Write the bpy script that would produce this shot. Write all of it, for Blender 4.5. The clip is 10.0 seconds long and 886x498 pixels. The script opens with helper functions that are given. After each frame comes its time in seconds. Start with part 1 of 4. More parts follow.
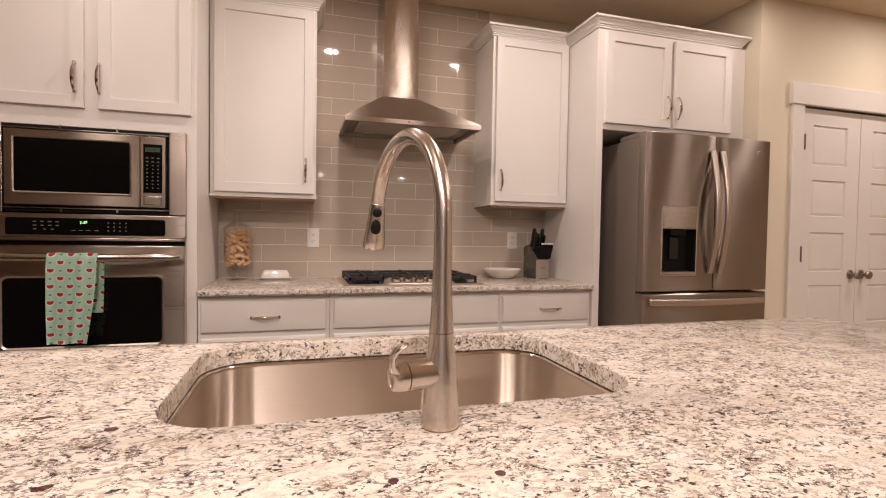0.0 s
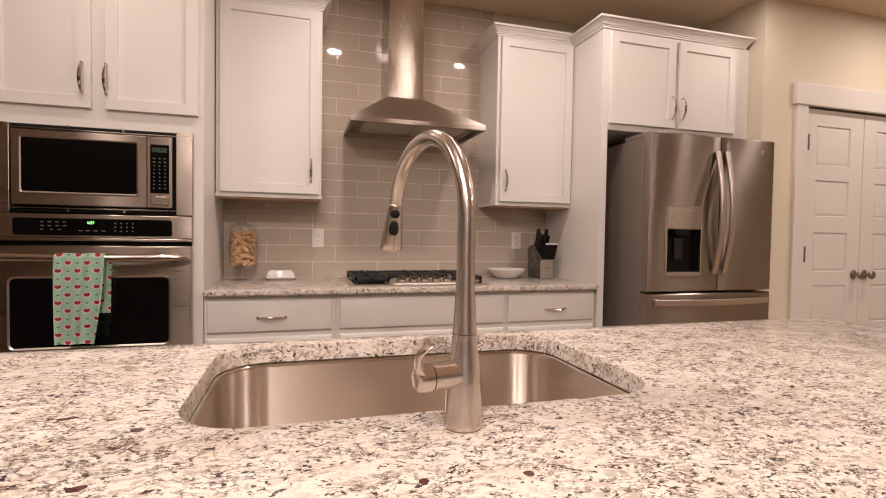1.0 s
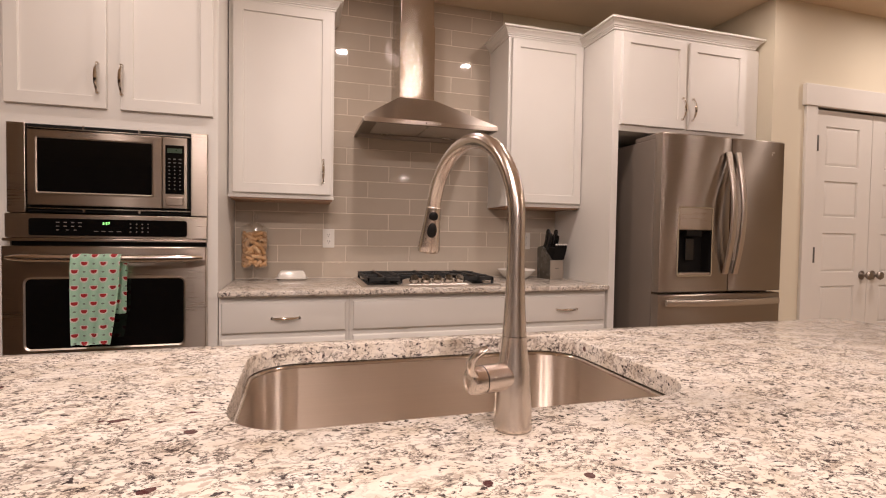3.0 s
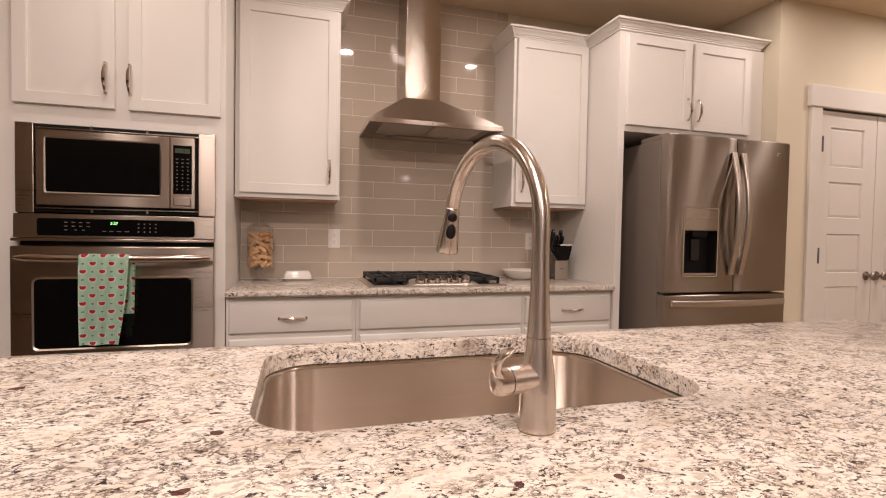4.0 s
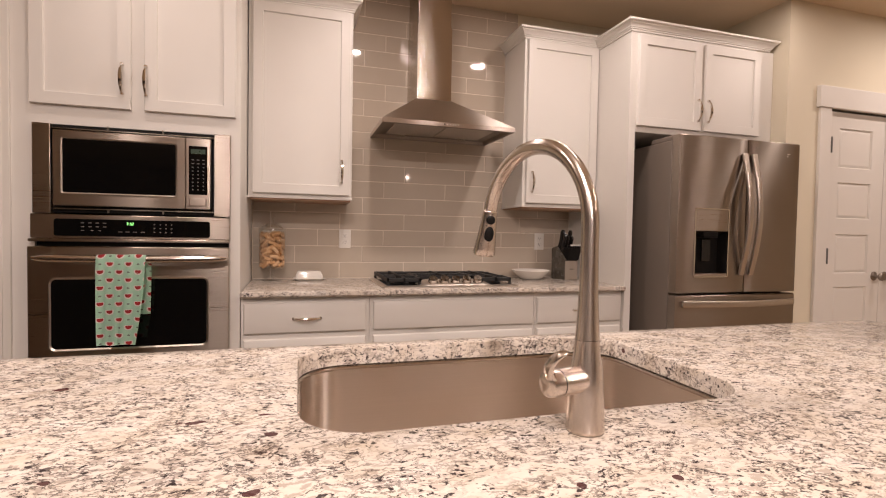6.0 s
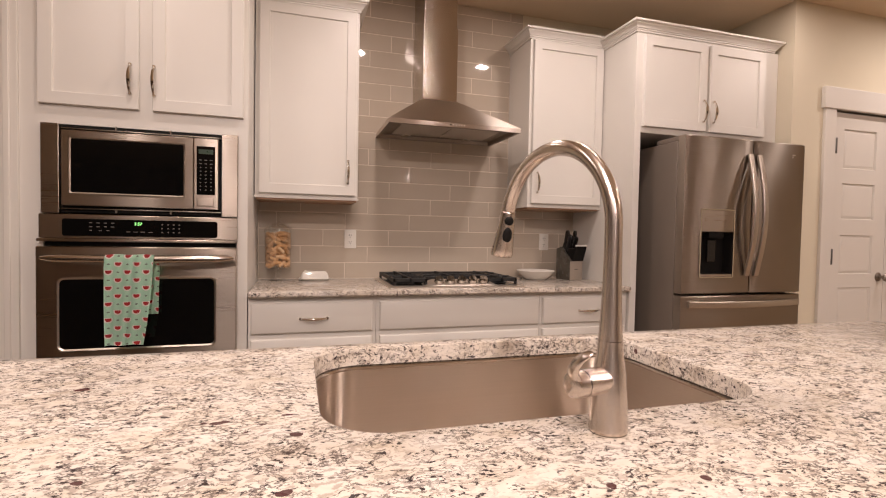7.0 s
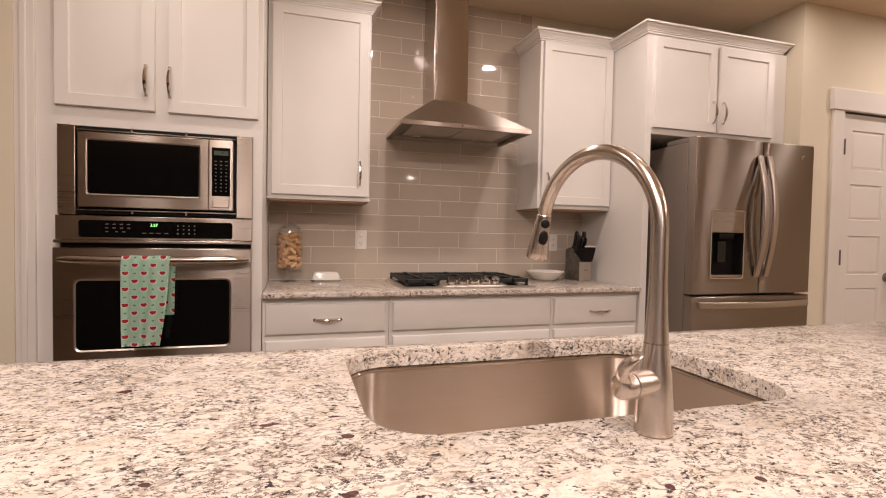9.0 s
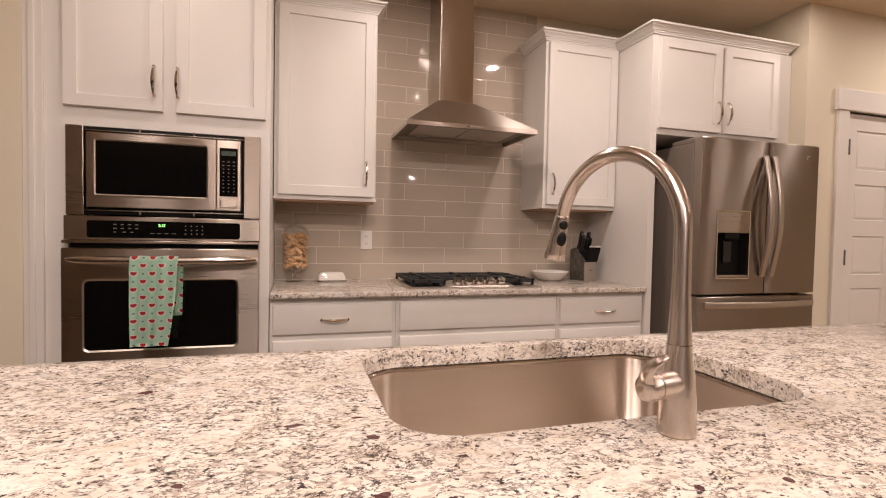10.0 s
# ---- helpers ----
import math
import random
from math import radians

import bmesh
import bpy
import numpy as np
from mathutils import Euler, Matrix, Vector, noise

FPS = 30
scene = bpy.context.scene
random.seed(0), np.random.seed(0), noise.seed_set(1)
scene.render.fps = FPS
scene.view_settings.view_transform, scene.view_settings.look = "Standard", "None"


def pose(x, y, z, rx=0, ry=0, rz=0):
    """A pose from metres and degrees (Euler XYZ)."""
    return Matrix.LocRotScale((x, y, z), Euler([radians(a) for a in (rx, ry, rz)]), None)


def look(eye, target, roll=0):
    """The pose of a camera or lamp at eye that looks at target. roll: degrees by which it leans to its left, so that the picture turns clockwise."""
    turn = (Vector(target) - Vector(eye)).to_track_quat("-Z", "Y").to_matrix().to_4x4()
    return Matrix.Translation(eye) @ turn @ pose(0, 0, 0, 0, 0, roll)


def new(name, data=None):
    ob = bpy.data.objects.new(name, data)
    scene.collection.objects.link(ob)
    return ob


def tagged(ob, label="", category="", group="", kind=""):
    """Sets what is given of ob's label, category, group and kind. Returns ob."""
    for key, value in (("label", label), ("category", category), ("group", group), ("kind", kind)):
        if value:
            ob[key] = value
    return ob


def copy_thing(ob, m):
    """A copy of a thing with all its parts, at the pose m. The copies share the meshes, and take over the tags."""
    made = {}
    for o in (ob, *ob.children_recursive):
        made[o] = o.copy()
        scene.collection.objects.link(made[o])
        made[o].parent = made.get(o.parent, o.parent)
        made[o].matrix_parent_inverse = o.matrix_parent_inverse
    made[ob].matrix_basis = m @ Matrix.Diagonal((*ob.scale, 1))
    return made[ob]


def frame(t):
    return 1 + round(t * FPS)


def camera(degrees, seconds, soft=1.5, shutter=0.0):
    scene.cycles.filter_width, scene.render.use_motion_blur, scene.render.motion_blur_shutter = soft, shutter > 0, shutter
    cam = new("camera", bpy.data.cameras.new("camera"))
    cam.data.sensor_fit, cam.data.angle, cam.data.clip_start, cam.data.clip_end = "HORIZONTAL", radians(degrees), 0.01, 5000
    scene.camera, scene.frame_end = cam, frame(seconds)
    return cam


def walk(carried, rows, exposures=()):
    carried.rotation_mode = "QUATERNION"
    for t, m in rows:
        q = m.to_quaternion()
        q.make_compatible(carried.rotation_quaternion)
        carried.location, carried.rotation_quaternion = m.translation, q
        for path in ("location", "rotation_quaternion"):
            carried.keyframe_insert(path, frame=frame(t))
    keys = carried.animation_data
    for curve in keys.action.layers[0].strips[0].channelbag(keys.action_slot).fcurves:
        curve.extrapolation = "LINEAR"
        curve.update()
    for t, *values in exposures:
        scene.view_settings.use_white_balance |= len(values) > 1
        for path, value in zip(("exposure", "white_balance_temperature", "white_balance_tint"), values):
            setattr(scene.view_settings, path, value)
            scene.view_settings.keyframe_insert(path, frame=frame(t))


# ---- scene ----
cam = camera(84.3, 10.0, soft=1.15)
PATH = [
    (0, (0.504, -2.469, 1.179), (1.061, -0.549, 1.12), 0.9),
    (0.5, (0.489, -2.466, 1.181), (1.047, -0.547, 1.121), 0.9),
    (1, (0.471, -2.463, 1.181), (1.031, -0.544, 1.121), 0.9),
    (1.5, (0.453, -2.458, 1.182), (1.014, -0.539, 1.122), 0.9),
    (2, (0.436, -2.455, 1.182), (0.998, -0.536, 1.123), 0.9),
    (2.5, (0.419, -2.451, 1.183), (0.982, -0.533, 1.123), 0.9),
    (4, (0.368, -2.439, 1.186), (0.933, -0.522, 1.125), 1.0),
    (4.5, (0.35, -2.436, 1.187), (0.916, -0.519, 1.125), 1.0),
    (5, (0.333, -2.433, 1.187), (0.9, -0.516, 1.126), 1.0),
    (5.5, (0.315, -2.429, 1.189), (0.883, -0.513, 1.126), 1.0),
    (7, (0.264, -2.418, 1.191), (0.834, -0.502, 1.128), 1.1),
    (7.5, (0.247, -2.414, 1.192), (0.818, -0.498, 1.129), 1.0),
    (8, (0.23, -2.41, 1.192), (0.801, -0.495, 1.13), 1.1),
    (8.5, (0.212, -2.408, 1.194), (0.785, -0.493, 1.131), 1.1),
    (9, (0.195, -2.405, 1.195), (0.769, -0.49, 1.132), 1.1),
    (9.5, (0.178, -2.401, 1.196), (0.752, -0.486, 1.132), 1.1),
    (10, (0.161, -2.397, 1.197), (0.736, -0.483, 1.133), 1.1),
]
walk(cam, [(t, look(eye, target, roll)) for t, eye, target, roll in PATH])


# ---- light ----
world = bpy.data.worlds.new("room_world")
world.use_nodes = True
world.node_tree.nodes["Background"].inputs[0].default_value = (1.0, 0.86, 0.7, 1)
world.node_tree.nodes["Background"].inputs[1].default_value = 0.02
scene.world = world
scene.view_settings.exposure = 0.28
CEIL = 2.668
WARM = (1.0, 0.836, 0.772)


def can_or_fill_lamp(x, y, watts, r=0.048):
    d = bpy.data.lights.new("can_or_fill_bulb", "AREA")
    d.shape, d.size, d.energy, d.color, d.spread = "DISK", 2 * r, watts, WARM, radians(180)
    ob = new("can_or_fill_bulb", d)
    ob.location = (x, y, CEIL - 0.012)
    return ob


# recessed ceiling lights: a row along the cabinets, one before the pantry, two over the island, rows over the room
# behind, of which x 0.1, 3.2 and 4.6 are unseen lamps added as fill
CANS_AND_FILL = [(-0.34, -0.41, 3), (0.73, -0.41, 8.2), (1.80, -0.40, 8.2), (2.95, -0.41, 3), (4.15, -0.76, 10),
        (-0.93, -1.5, 7), (1.42, -1.5, 3), (-0.5, -2.9, 19), (0.1, -2.9, 40), (3.2, -3.0, 30), (4.75, -2.6, 9), (0.1, -5.2, 75), (4.6, -4.8, 14), (0.93, -9.0, 12), (3.05, -9.0, 12)]
for cx, cy, cw in CANS_AND_FILL:
    can_or_fill_lamp(cx, cy, cw)


# ---- materials ----
class Nodes:
    """A principled material with short calls for its nodes."""

    def __init__(self, name):
        self.m = bpy.data.materials.new(name)
        self.m.use_nodes = True
        self.t = self.m.node_tree
        self.b = self.t.nodes["Principled BSDF"]
        self.co = self.t.nodes.new("ShaderNodeTexCoord").outputs["Object"]

    def add(self, kind, **kw):
        n = self.t.nodes.new("ShaderNode" + kind)
        for k, v in kw.items():
            if k in n.inputs:
                if hasattr(v, "is_linked"):
                    self.t.links.new(v, n.inputs[k])
                else:
                    n.inputs[k].default_value = v
        return n

    def link(self, a, b):
        self.t.links.new(a, b)

    def stretch(self, sx, sy, sz):
        n = self.add("Mapping", Vector=self.co)
        n.inputs["Scale"].default_value = (sx, sy, sz)
        return n.outputs[0]

    def noise(self, scale, detail=3.0, rough=0.5, co=None, dist=0.0):
        return self.add("TexNoise", Vector=co or self.co, Scale=scale, Detail=detail, Roughness=rough, Distortion=dist).outputs["Fac"]

    def ramp(self, fac, stops):
        n = self.t.nodes.new("ShaderNodeValToRGB")
        els = n.color_ramp.elements
        while len(els) < len(stops):
            els.new(0.5)
        for e, (p, c) in zip(els, stops):
            e.position = p
            e.color = (*c, 1) if isinstance(c, tuple) else (c, c, c, 1)
        self.link(fac, n.inputs[0])
        return n.outputs[0]

    def math(self, op, a, b=0.0, c=0.0):
        n = self.t.nodes.new("ShaderNodeMath")
        n.operation = op
        for i, v in enumerate((a, b, c)):
            if hasattr(v, "is_linked"):
                self.link(v, n.inputs[i])
            else:
                n.inputs[i].default_value = v
        return n.outputs[0]

    def mix(self, fac, a, b, blend="MIX"):
        n = self.t.nodes.new("ShaderNodeMix")
        n.data_type, n.blend_type = "RGBA", blend
        for key, v in ((0, fac), (6, a), (7, b)):
            if hasattr(v, "is_linked"):
                self.link(v, n.inputs[key])
            else:
                n.inputs[key].default_value = (*v, 1) if isinstance(v, tuple) else v
        return n.outputs[2]

    def bump(self, height, strength, dist=0.001):
        n = self.add("Bump", Height=height, Strength=strength, Distance=dist)
        self.link(n.outputs[0], self.b.inputs["Normal"])

    def set(self, **kw):
        names = {"color": "Base Color", "rough": "Roughness", "metal": "Metallic", "spec": "Specular IOR Level", "coat": "Coat Weight",
                 "coat_rough": "Coat Roughness", "trans": "Transmission Weight", "ior": "IOR", "emit": "Emission Color",
                 "emit_strength": "Emission Strength", "aniso": "Anisotropic", "sheen": "Sheen Weight"}
        for k, v in kw.items():
            i = self.b.inputs[names[k]]
            if hasattr(v, "is_linked"):
                self.link(v, i)
            else:
                i.default_value = (*v, 1) if isinstance(v, tuple) else v
        return self


def shade(c, f):
    return tuple(min(1.0, v * f) for v in c)


def plain(name, color, rough=0.5, metal=0.0, grain=60.0, vary=0.06, bump=0.05, **kw):
    """A surface of one colour with faint large and small unevenness."""
    n = Nodes(name)
    big = n.noise(2.3, 3)
    col = n.ramp(big, [(0.3, shade(color, 1 - vary)), (0.7, shade(color, 1 + vary * 0.6))])
    fine = n.noise(grain, 4, 0.6)
    r = n.ramp(fine, [(0.3, max(0.02, rough - 0.05)), (0.7, min(1.0, rough + 0.06))])
    n.set(color=col, rough=r, metal=metal, **kw)
    if bump:
        n.bump(fine, bump)
    return n.m


def brushed(name, color, rough, along="x", amount=0.12, aniso=0.0, warp=0.0):
    """Brushed metal: fine streaks along one direction; warp makes a sheet slightly uneven."""
    n = Nodes(name)
    k = (3, 3, 320) if aniso else {"x": (1.5, 260, 260), "y": (260, 1.5, 260), "z": (260, 260, 1.5)}[along]
    streak = n.noise(1.0, 4, 0.65, n.stretch(*k))
    smudge = n.noise(3.5, 3)
    k = 0.4 if aniso else 1.0
    col = n.mix(0.5, n.ramp(streak, [(0.25, shade(color, 1 - 0.14 * k)), (0.75, shade(color, 1 + 0.12 * k))]), n.ramp(smudge, [(0.3, shade(color, 0.92)), (0.7, shade(color, 1.05))]))
    r = n.math("ADD", n.math("MULTIPLY", streak, amount), n.math("MULTIPLY_ADD", smudge, 0.08, rough - amount * 0.5 - 0.04))
    n.set(color=col, rough=r, metal=1.0)
    if not aniso:
        n.bump(streak, 0.06, 0.0003)
    else:
        n.link(n.add("CombineXYZ", X=0.0, Y=0.0, Z=1.0).outputs[0], n.b.inputs["Tangent"])
        n.set(aniso=aniso)
        if warp:
            n.bump(n.noise(3.2, 1.0), 1.0, warp)
    return n.m


def granite_material():
    n = Nodes("granite")
    warp = n.add("VectorMath", Vector=n.add("TexNoise", Vector=n.co, Scale=16.0, Detail=3.0).outputs["Color"])
    warp.operation = "SCALE"
    warp.inputs["Scale"].default_value = 0.03
    off = n.t.nodes.new("ShaderNodeVectorMath")
    off.operation = "ADD"
    n.link(n.co, off.inputs[0])
    n.link(warp.outputs[0], off.inputs[1])
    co = off.outputs[0]
    plain_co = co
    turn = n.add("Mapping", Vector=co)
    turn.inputs["Rotation"].default_value = (0, 0, radians(14))
    turn.inputs["Scale"].default_value = (0.74, 1.12, 1.0)
    co = turn.outputs[0]
    # cream ground with pale and tan clouds
    col = n.ramp(n.noise(18, 5, 0.6, co), [(0.3, (0.56, 0.485, 0.395)), (0.5, (0.665, 0.60, 0.525)), (0.7, (0.715, 0.665, 0.61))])
    # grey translucent patches
    zone = n.ramp(n.noise(9, 3), [(0.38, 0.35), (0.55, 1.0)])
    patch = n.math("MULTIPLY", n.ramp(n.noise(85, 4, 0.62, co), [(0.515, 0.0), (0.56, 1.0)]), zone)
    col = n.mix(n.math("MULTIPLY", patch, 0.5), col, (0.22, 0.165, 0.135))
    # wiry dark veins between the crystals
    wire = n.math("ABSOLUTE", n.math("SUBTRACT", n.noise(78, 3, 0.6, co), 0.5))
    wire = n.ramp(wire, [(0.0, 1.0), (0.026, 0.95), (0.040, 0.0)])
    gate = n.math("MULTIPLY", n.ramp(n.noise(45, 3, 0.5, co), [(0.43, 0.0), (0.49, 1.0)]), zone)
    col = n.mix(n.math("MULTIPLY", n.math("MULTIPLY", wire, gate), 0.72), col, (0.045, 0.028, 0.026))
    # black flecks
    fleck = n.math("MULTIPLY", n.ramp(n.noise(138, 3, 0.6, co), [(0.566, 0.0), (0.612, 1.0)]), n.ramp(n.noise(24, 3), [(0.43, 0.0), (0.49, 1.0)]))
    col = n.mix(n.math("MULTIPLY", fleck, 0.95), col, (0.030, 0.021, 0.024))
    # burgundy garnets
    v = n.add("TexVoronoi", Vector=co, Scale=17.0)
    pick = n.add("SeparateColor", Color=v.outputs["Color"])
    garnet = n.math("MULTIPLY", n.math("LESS_THAN", v.outputs["Distance"], 0.12), n.math("GREATER_THAN", pick.outputs[0], 0.93))
    col = n.mix(n.math("MULTIPLY", garnet, 0.9), col, (0.075, 0.018, 0.02))
    for gx, gy, rx, ry in ((0.163, 0.031, 0.016, 0.0085), (0.262, -0.033, 0.012, 0.0075), (0.143, 0.036, 0.006, 0.005), (0.222, 0.012, 0.006, 0.004), (0.205, -0.012, 0.005, 0.004),
                           (0.597, -0.259, 0.009, 0.007), (0.718, -0.276, 0.010, 0.007), (0.041, -0.11, 0.009, 0.006), (0.254, -0.185, 0.011, 0.007)):
        dv = n.t.nodes.new("ShaderNodeVectorMath")
        dv.operation = "SUBTRACT"
        n.link(plain_co, dv.inputs[0])
        dv.inputs[1].default_value = (gx + 0.015, gy + 0.015, 0)
        sc = n.t.nodes.new("ShaderNodeVectorMath")
        sc.operation = "MULTIPLY"
        n.link(dv.outputs[0], sc.inputs[0])
        sc.inputs[1].default_value = (1.35 / rx, 1.25 / ry, 0)
        ln = n.t.nodes.new("ShaderNodeVectorMath")
        ln.operation = "LENGTH"
        n.link(sc.outputs[0], ln.inputs[0])
        col = n.mix(n.math("MULTIPLY", n.math("LESS_THAN", ln.outputs["Value"], 1.0), 0.92), col, (0.06, 0.014, 0.016))
    n.set(color=col, rough=n.ramp(n.noise(30, 3), [(0.3, 0.09), (0.7, 0.16)]), spec=0.08)
    n.bump(n.noise(60, 3), 0.03)
    return n.m


def towel_material():
    """Mint cotton printed with staggered red half rounds and small dark marks."""
    n = Nodes("mint_cotton")
    sep = n.add("SeparateXYZ", Vector=n.co)
    x, z = sep.outputs[0], sep.outputs[2]
    CW, CH = 0.068, 0.066

    def lattice(dx, dz, squash=1.0):
        fx = n.math("MULTIPLY", n.math("SUBTRACT", n.math("FRACT", n.math("DIVIDE", n.math("ADD", x, dx + 10 * CW), CW)), 0.5), CW)
        fz = n.math("MULTIPLY", n.math("SUBTRACT", n.math("FRACT", n.math("DIVIDE", n.math("ADD", z, dz + 10 * CH), CH)), 0.5), CH)
        d = n.math("SQRT", n.math("ADD", n.math("POWER", fx, 2.0), n.math("POWER", n.math("MULTIPLY", fz, squash), 2.0)))
        return fx, fz, d

    grain = n.noise(380, 3, 0.6)
    col = n.ramp(grain, [(0.3, (0.47, 0.70, 0.55)), (0.7, (0.58, 0.82, 0.66))])
    for dx, dz in ((0.0, 0.0), (CW / 2, CH / 2)):
        fx, fz, d = lattice(dx, dz)
        low = n.math("LESS_THAN", fz, 0.006)
        low2 = n.math("LESS_THAN", fz, 0.0035)
        col = n.mix(n.math("MULTIPLY", n.math("LESS_THAN", d, 0.0158), low), col, (0.90, 0.82, 0.75))
        col = n.mix(n.math("MULTIPLY", n.math("LESS_THAN", d, 0.0108), low2), col, (0.50, 0.035, 0.04))
        fx, fz, d = lattice(dx + CW / 2, dz + 0.004, 1.5)
        col = n.mix(n.math("MULTIPLY", n.math("LESS_THAN", d, 0.005), 0.75), col, (0.12, 0.12, 0.10))
    n.set(color=col, rough=0.92, sheen=0.25)
    n.bump(grain, 0.4, 0.0008)
    return n.m


def tile_material():
    """Glossy glazed tile: each piece a shade of its own, with a faint ripple."""
    n = Nodes("taupe_glaze")
    rnd = n.t.nodes.new("ShaderNodeObjectInfo").outputs["Random"]
    col = n.ramp(rnd, [(0.0, (0.495, 0.43, 0.352)), (0.5, (0.52, 0.455, 0.372)), (1.0, (0.545, 0.48, 0.397))])
    cloud = n.noise(7, 3)
    col = n.mix(0.3, col, n.ramp(cloud, [(0.3, (0.47, 0.395, 0.325)), (0.7, (0.555, 0.48, 0.405))]))
    n.set(color=col, rough=n.ramp(n.noise(40, 3), [(0.3, 0.02), (0.7, 0.05)]), spec=0.6)
    n.bump(n.noise(9, 2), 0.03, 0.004)
    return n.m


def wood_floor_material():
    n = Nodes("light_oak")
    g = n.noise(1.0, 5, 0.6, n.stretch(3, 40, 40))
    n.set(color=n.ramp(g, [(0.3, (0.30, 0.21, 0.14)), (0.7, (0.44, 0.33, 0.23))]), rough=0.35)
    n.bump(g, 0.15)
    return n.m


M_CAB = plain("white_cabinet_paint", (0.735, 0.705, 0.66), 0.38, grain=120, vary=0.03, bump=0.03)
M_TRIM = plain("white_trim_paint", (0.72, 0.685, 0.635), 0.45, grain=120, vary=0.03, bump=0.03)
M_WALL = plain("beige_wall_paint", (0.70, 0.635, 0.50), 0.85, grain=160, vary=0.03, bump=0.18)
# the unlit room behind, put into the colour of two unseen walls
M_DARKROOM = plain("dark_unseen_wall", (0.11, 0.085, 0.065), 0.8, grain=160, vary=0.05, bump=0.15)
M_CEIL = plain("cream_ceiling_paint", (0.68, 0.55, 0.40), 0.9, grain=70, vary=0.03, bump=0.35)
M_STEEL = brushed("brushed_steel", (0.45, 0.39, 0.335), 0.29, "x", 0.06, 0.97, 0.006)
M_STEEL_V = brushed("brushed_steel_plain", (0.56, 0.50, 0.44), 0.215, "x", 0.04, 0.99, 0.006)
M_CANOPY = brushed("canopy_steel", (0.56, 0.50, 0.44), 0.30, "x", 0.05, 0.95, 0.006)
M_SINK = brushed("sink_steel", (0.66, 0.585, 0.515), 0.33, "x", 0.05, 0.96)
M_FRIDGE = brushed("fridge_steel", (0.335, 0.29, 0.25), 0.32, "x", 0.05, 0.96, 0.006)
M_NICKEL = brushed("brushed_nickel", (0.62, 0.55, 0.495), 0.255, "x", 0.012, 0.6)
M_CHROME = plain("chrome", (0.72, 0.68, 0.63), 0.12, 1.0, grain=40, vary=0.03, bump=0.0)
M_SATIN = brushed("satin_steel", (0.56, 0.50, 0.44), 0.36, "x", 0.08)
M_TRAYSTEEL = brushed("bright_satin_sheet", (0.72, 0.66, 0.60), 0.42, "x", 0.08)
# darker copy of satin steel: shade of the hood's underside, also dark fittings
M_DARKSATIN = brushed("shaded_satin_steel", (0.30, 0.26, 0.225), 0.4, "x", 0.08)
M_POLISHED = brushed("polished_steel", (0.62, 0.56, 0.50), 0.17, "x", 0.06)
M_ESPRESSO = plain("dark_stained_wood", (0.045, 0.028, 0.02), 0.45, grain=80, vary=0.2, bump=0.1)
M_BLACKGLASS = plain("black_glass", (0.004, 0.0037, 0.0035), 0.06, grain=30, vary=0.1, bump=0.0, spec=0.28)
M_BLACK = plain("black_plastic", (0.009, 0.008, 0.0075), 0.5, grain=200, bump=0.05, spec=0.12)
M_IRON = plain("black_cast_iron", (0.012, 0.012, 0.012), 0.55, grain=300, bump=0.3)
M_DARKGREY = plain("dark_grey_metal", (0.185, 0.152, 0.126), 0.42, grain=250, bump=0.15)
M_GROUT = plain("cream_grout", (0.74, 0.66, 0.57), 0.9, grain=200, bump=0.3)
M_PLATE = plain("white_plastic", (0.80, 0.77, 0.72), 0.35, grain=90, bump=0.0)
M_PORCELAIN = plain("white_porcelain", (0.74, 0.71, 0.66), 0.12, grain=20, vary=0.02, bump=0.0)
g = Nodes("cork")
rnd = g.t.nodes.new("ShaderNodeObjectInfo").outputs["Random"]
g.set(color=g.mix(g.math("MULTIPLY", g.noise(240, 3), 0.5), g.ramp(rnd, [(0.0, (0.74, 0.45, 0.23)), (0.5, (0.62, 0.35, 0.16)), (1.0, (0.80, 0.57, 0.36))]), (0.30, 0.16, 0.07)), rough=0.85)
g.bump(g.noise(240, 3), 0.5)
M_CORK = g.m
M_MARK = plain("grey_print", (0.13, 0.12, 0.11), 0.5, bump=0.0)
M_LOGO = plain("pale_print", (0.75, 0.70, 0.65), 0.3, 0.6, bump=0.0)
M_MESH = plain("filter_mesh", (0.55, 0.50, 0.45), 0.45, 0.8, grain=500, bump=0.6)
M_BLOCKPLATE = plain("satin_grey_plate", (0.40, 0.35, 0.30), 0.42, 0.5, grain=60, vary=0.08, bump=0.05)
M_BLOCKGREY = plain("grey_stained_wood", (0.075, 0.066, 0.054), 0.26, grain=25, vary=0.12, bump=0.02)
M_KNOB = plain("dark_chrome", (0.42, 0.39, 0.355), 0.10, 1.0, grain=40, vary=0.03, bump=0.0)
M_CAP = plain("bright_satin_steel", (0.84, 0.81, 0.77), 0.4, 0.15, bump=0.0)
M_BLACKGLOSS = plain("black_gloss_plastic", (0.010, 0.009, 0.009), 0.18, bump=0.0)
M_UNDERSIDE = plain("brown_wood_underside", (0.33, 0.19, 0.11), 0.5, grain=40, vary=0.15, bump=0.1)
M_GRANITE = granite_material()
M_TOWEL = towel_material()
M_TILE = tile_material()
M_FLOOR = wood_floor_material()
g = Nodes("clear_glass")
clear = g.add("BsdfTransparent", Color=(0.97, 0.975, 0.97, 1))
shine = g.add("BsdfGlossy", Color=(1.0, 1.0, 1.0, 1), Roughness=0.09)
both = g.t.nodes.new("ShaderNodeMixShader")
edge = g.add("LayerWeight", Blend=0.5).outputs["Facing"]
g.link(g.math("MULTIPLY_ADD", g.math("POWER", edge, 2.4), 0.50, 0.055), both.inputs[0])
g.link(clear.outputs[0], both.inputs[1])
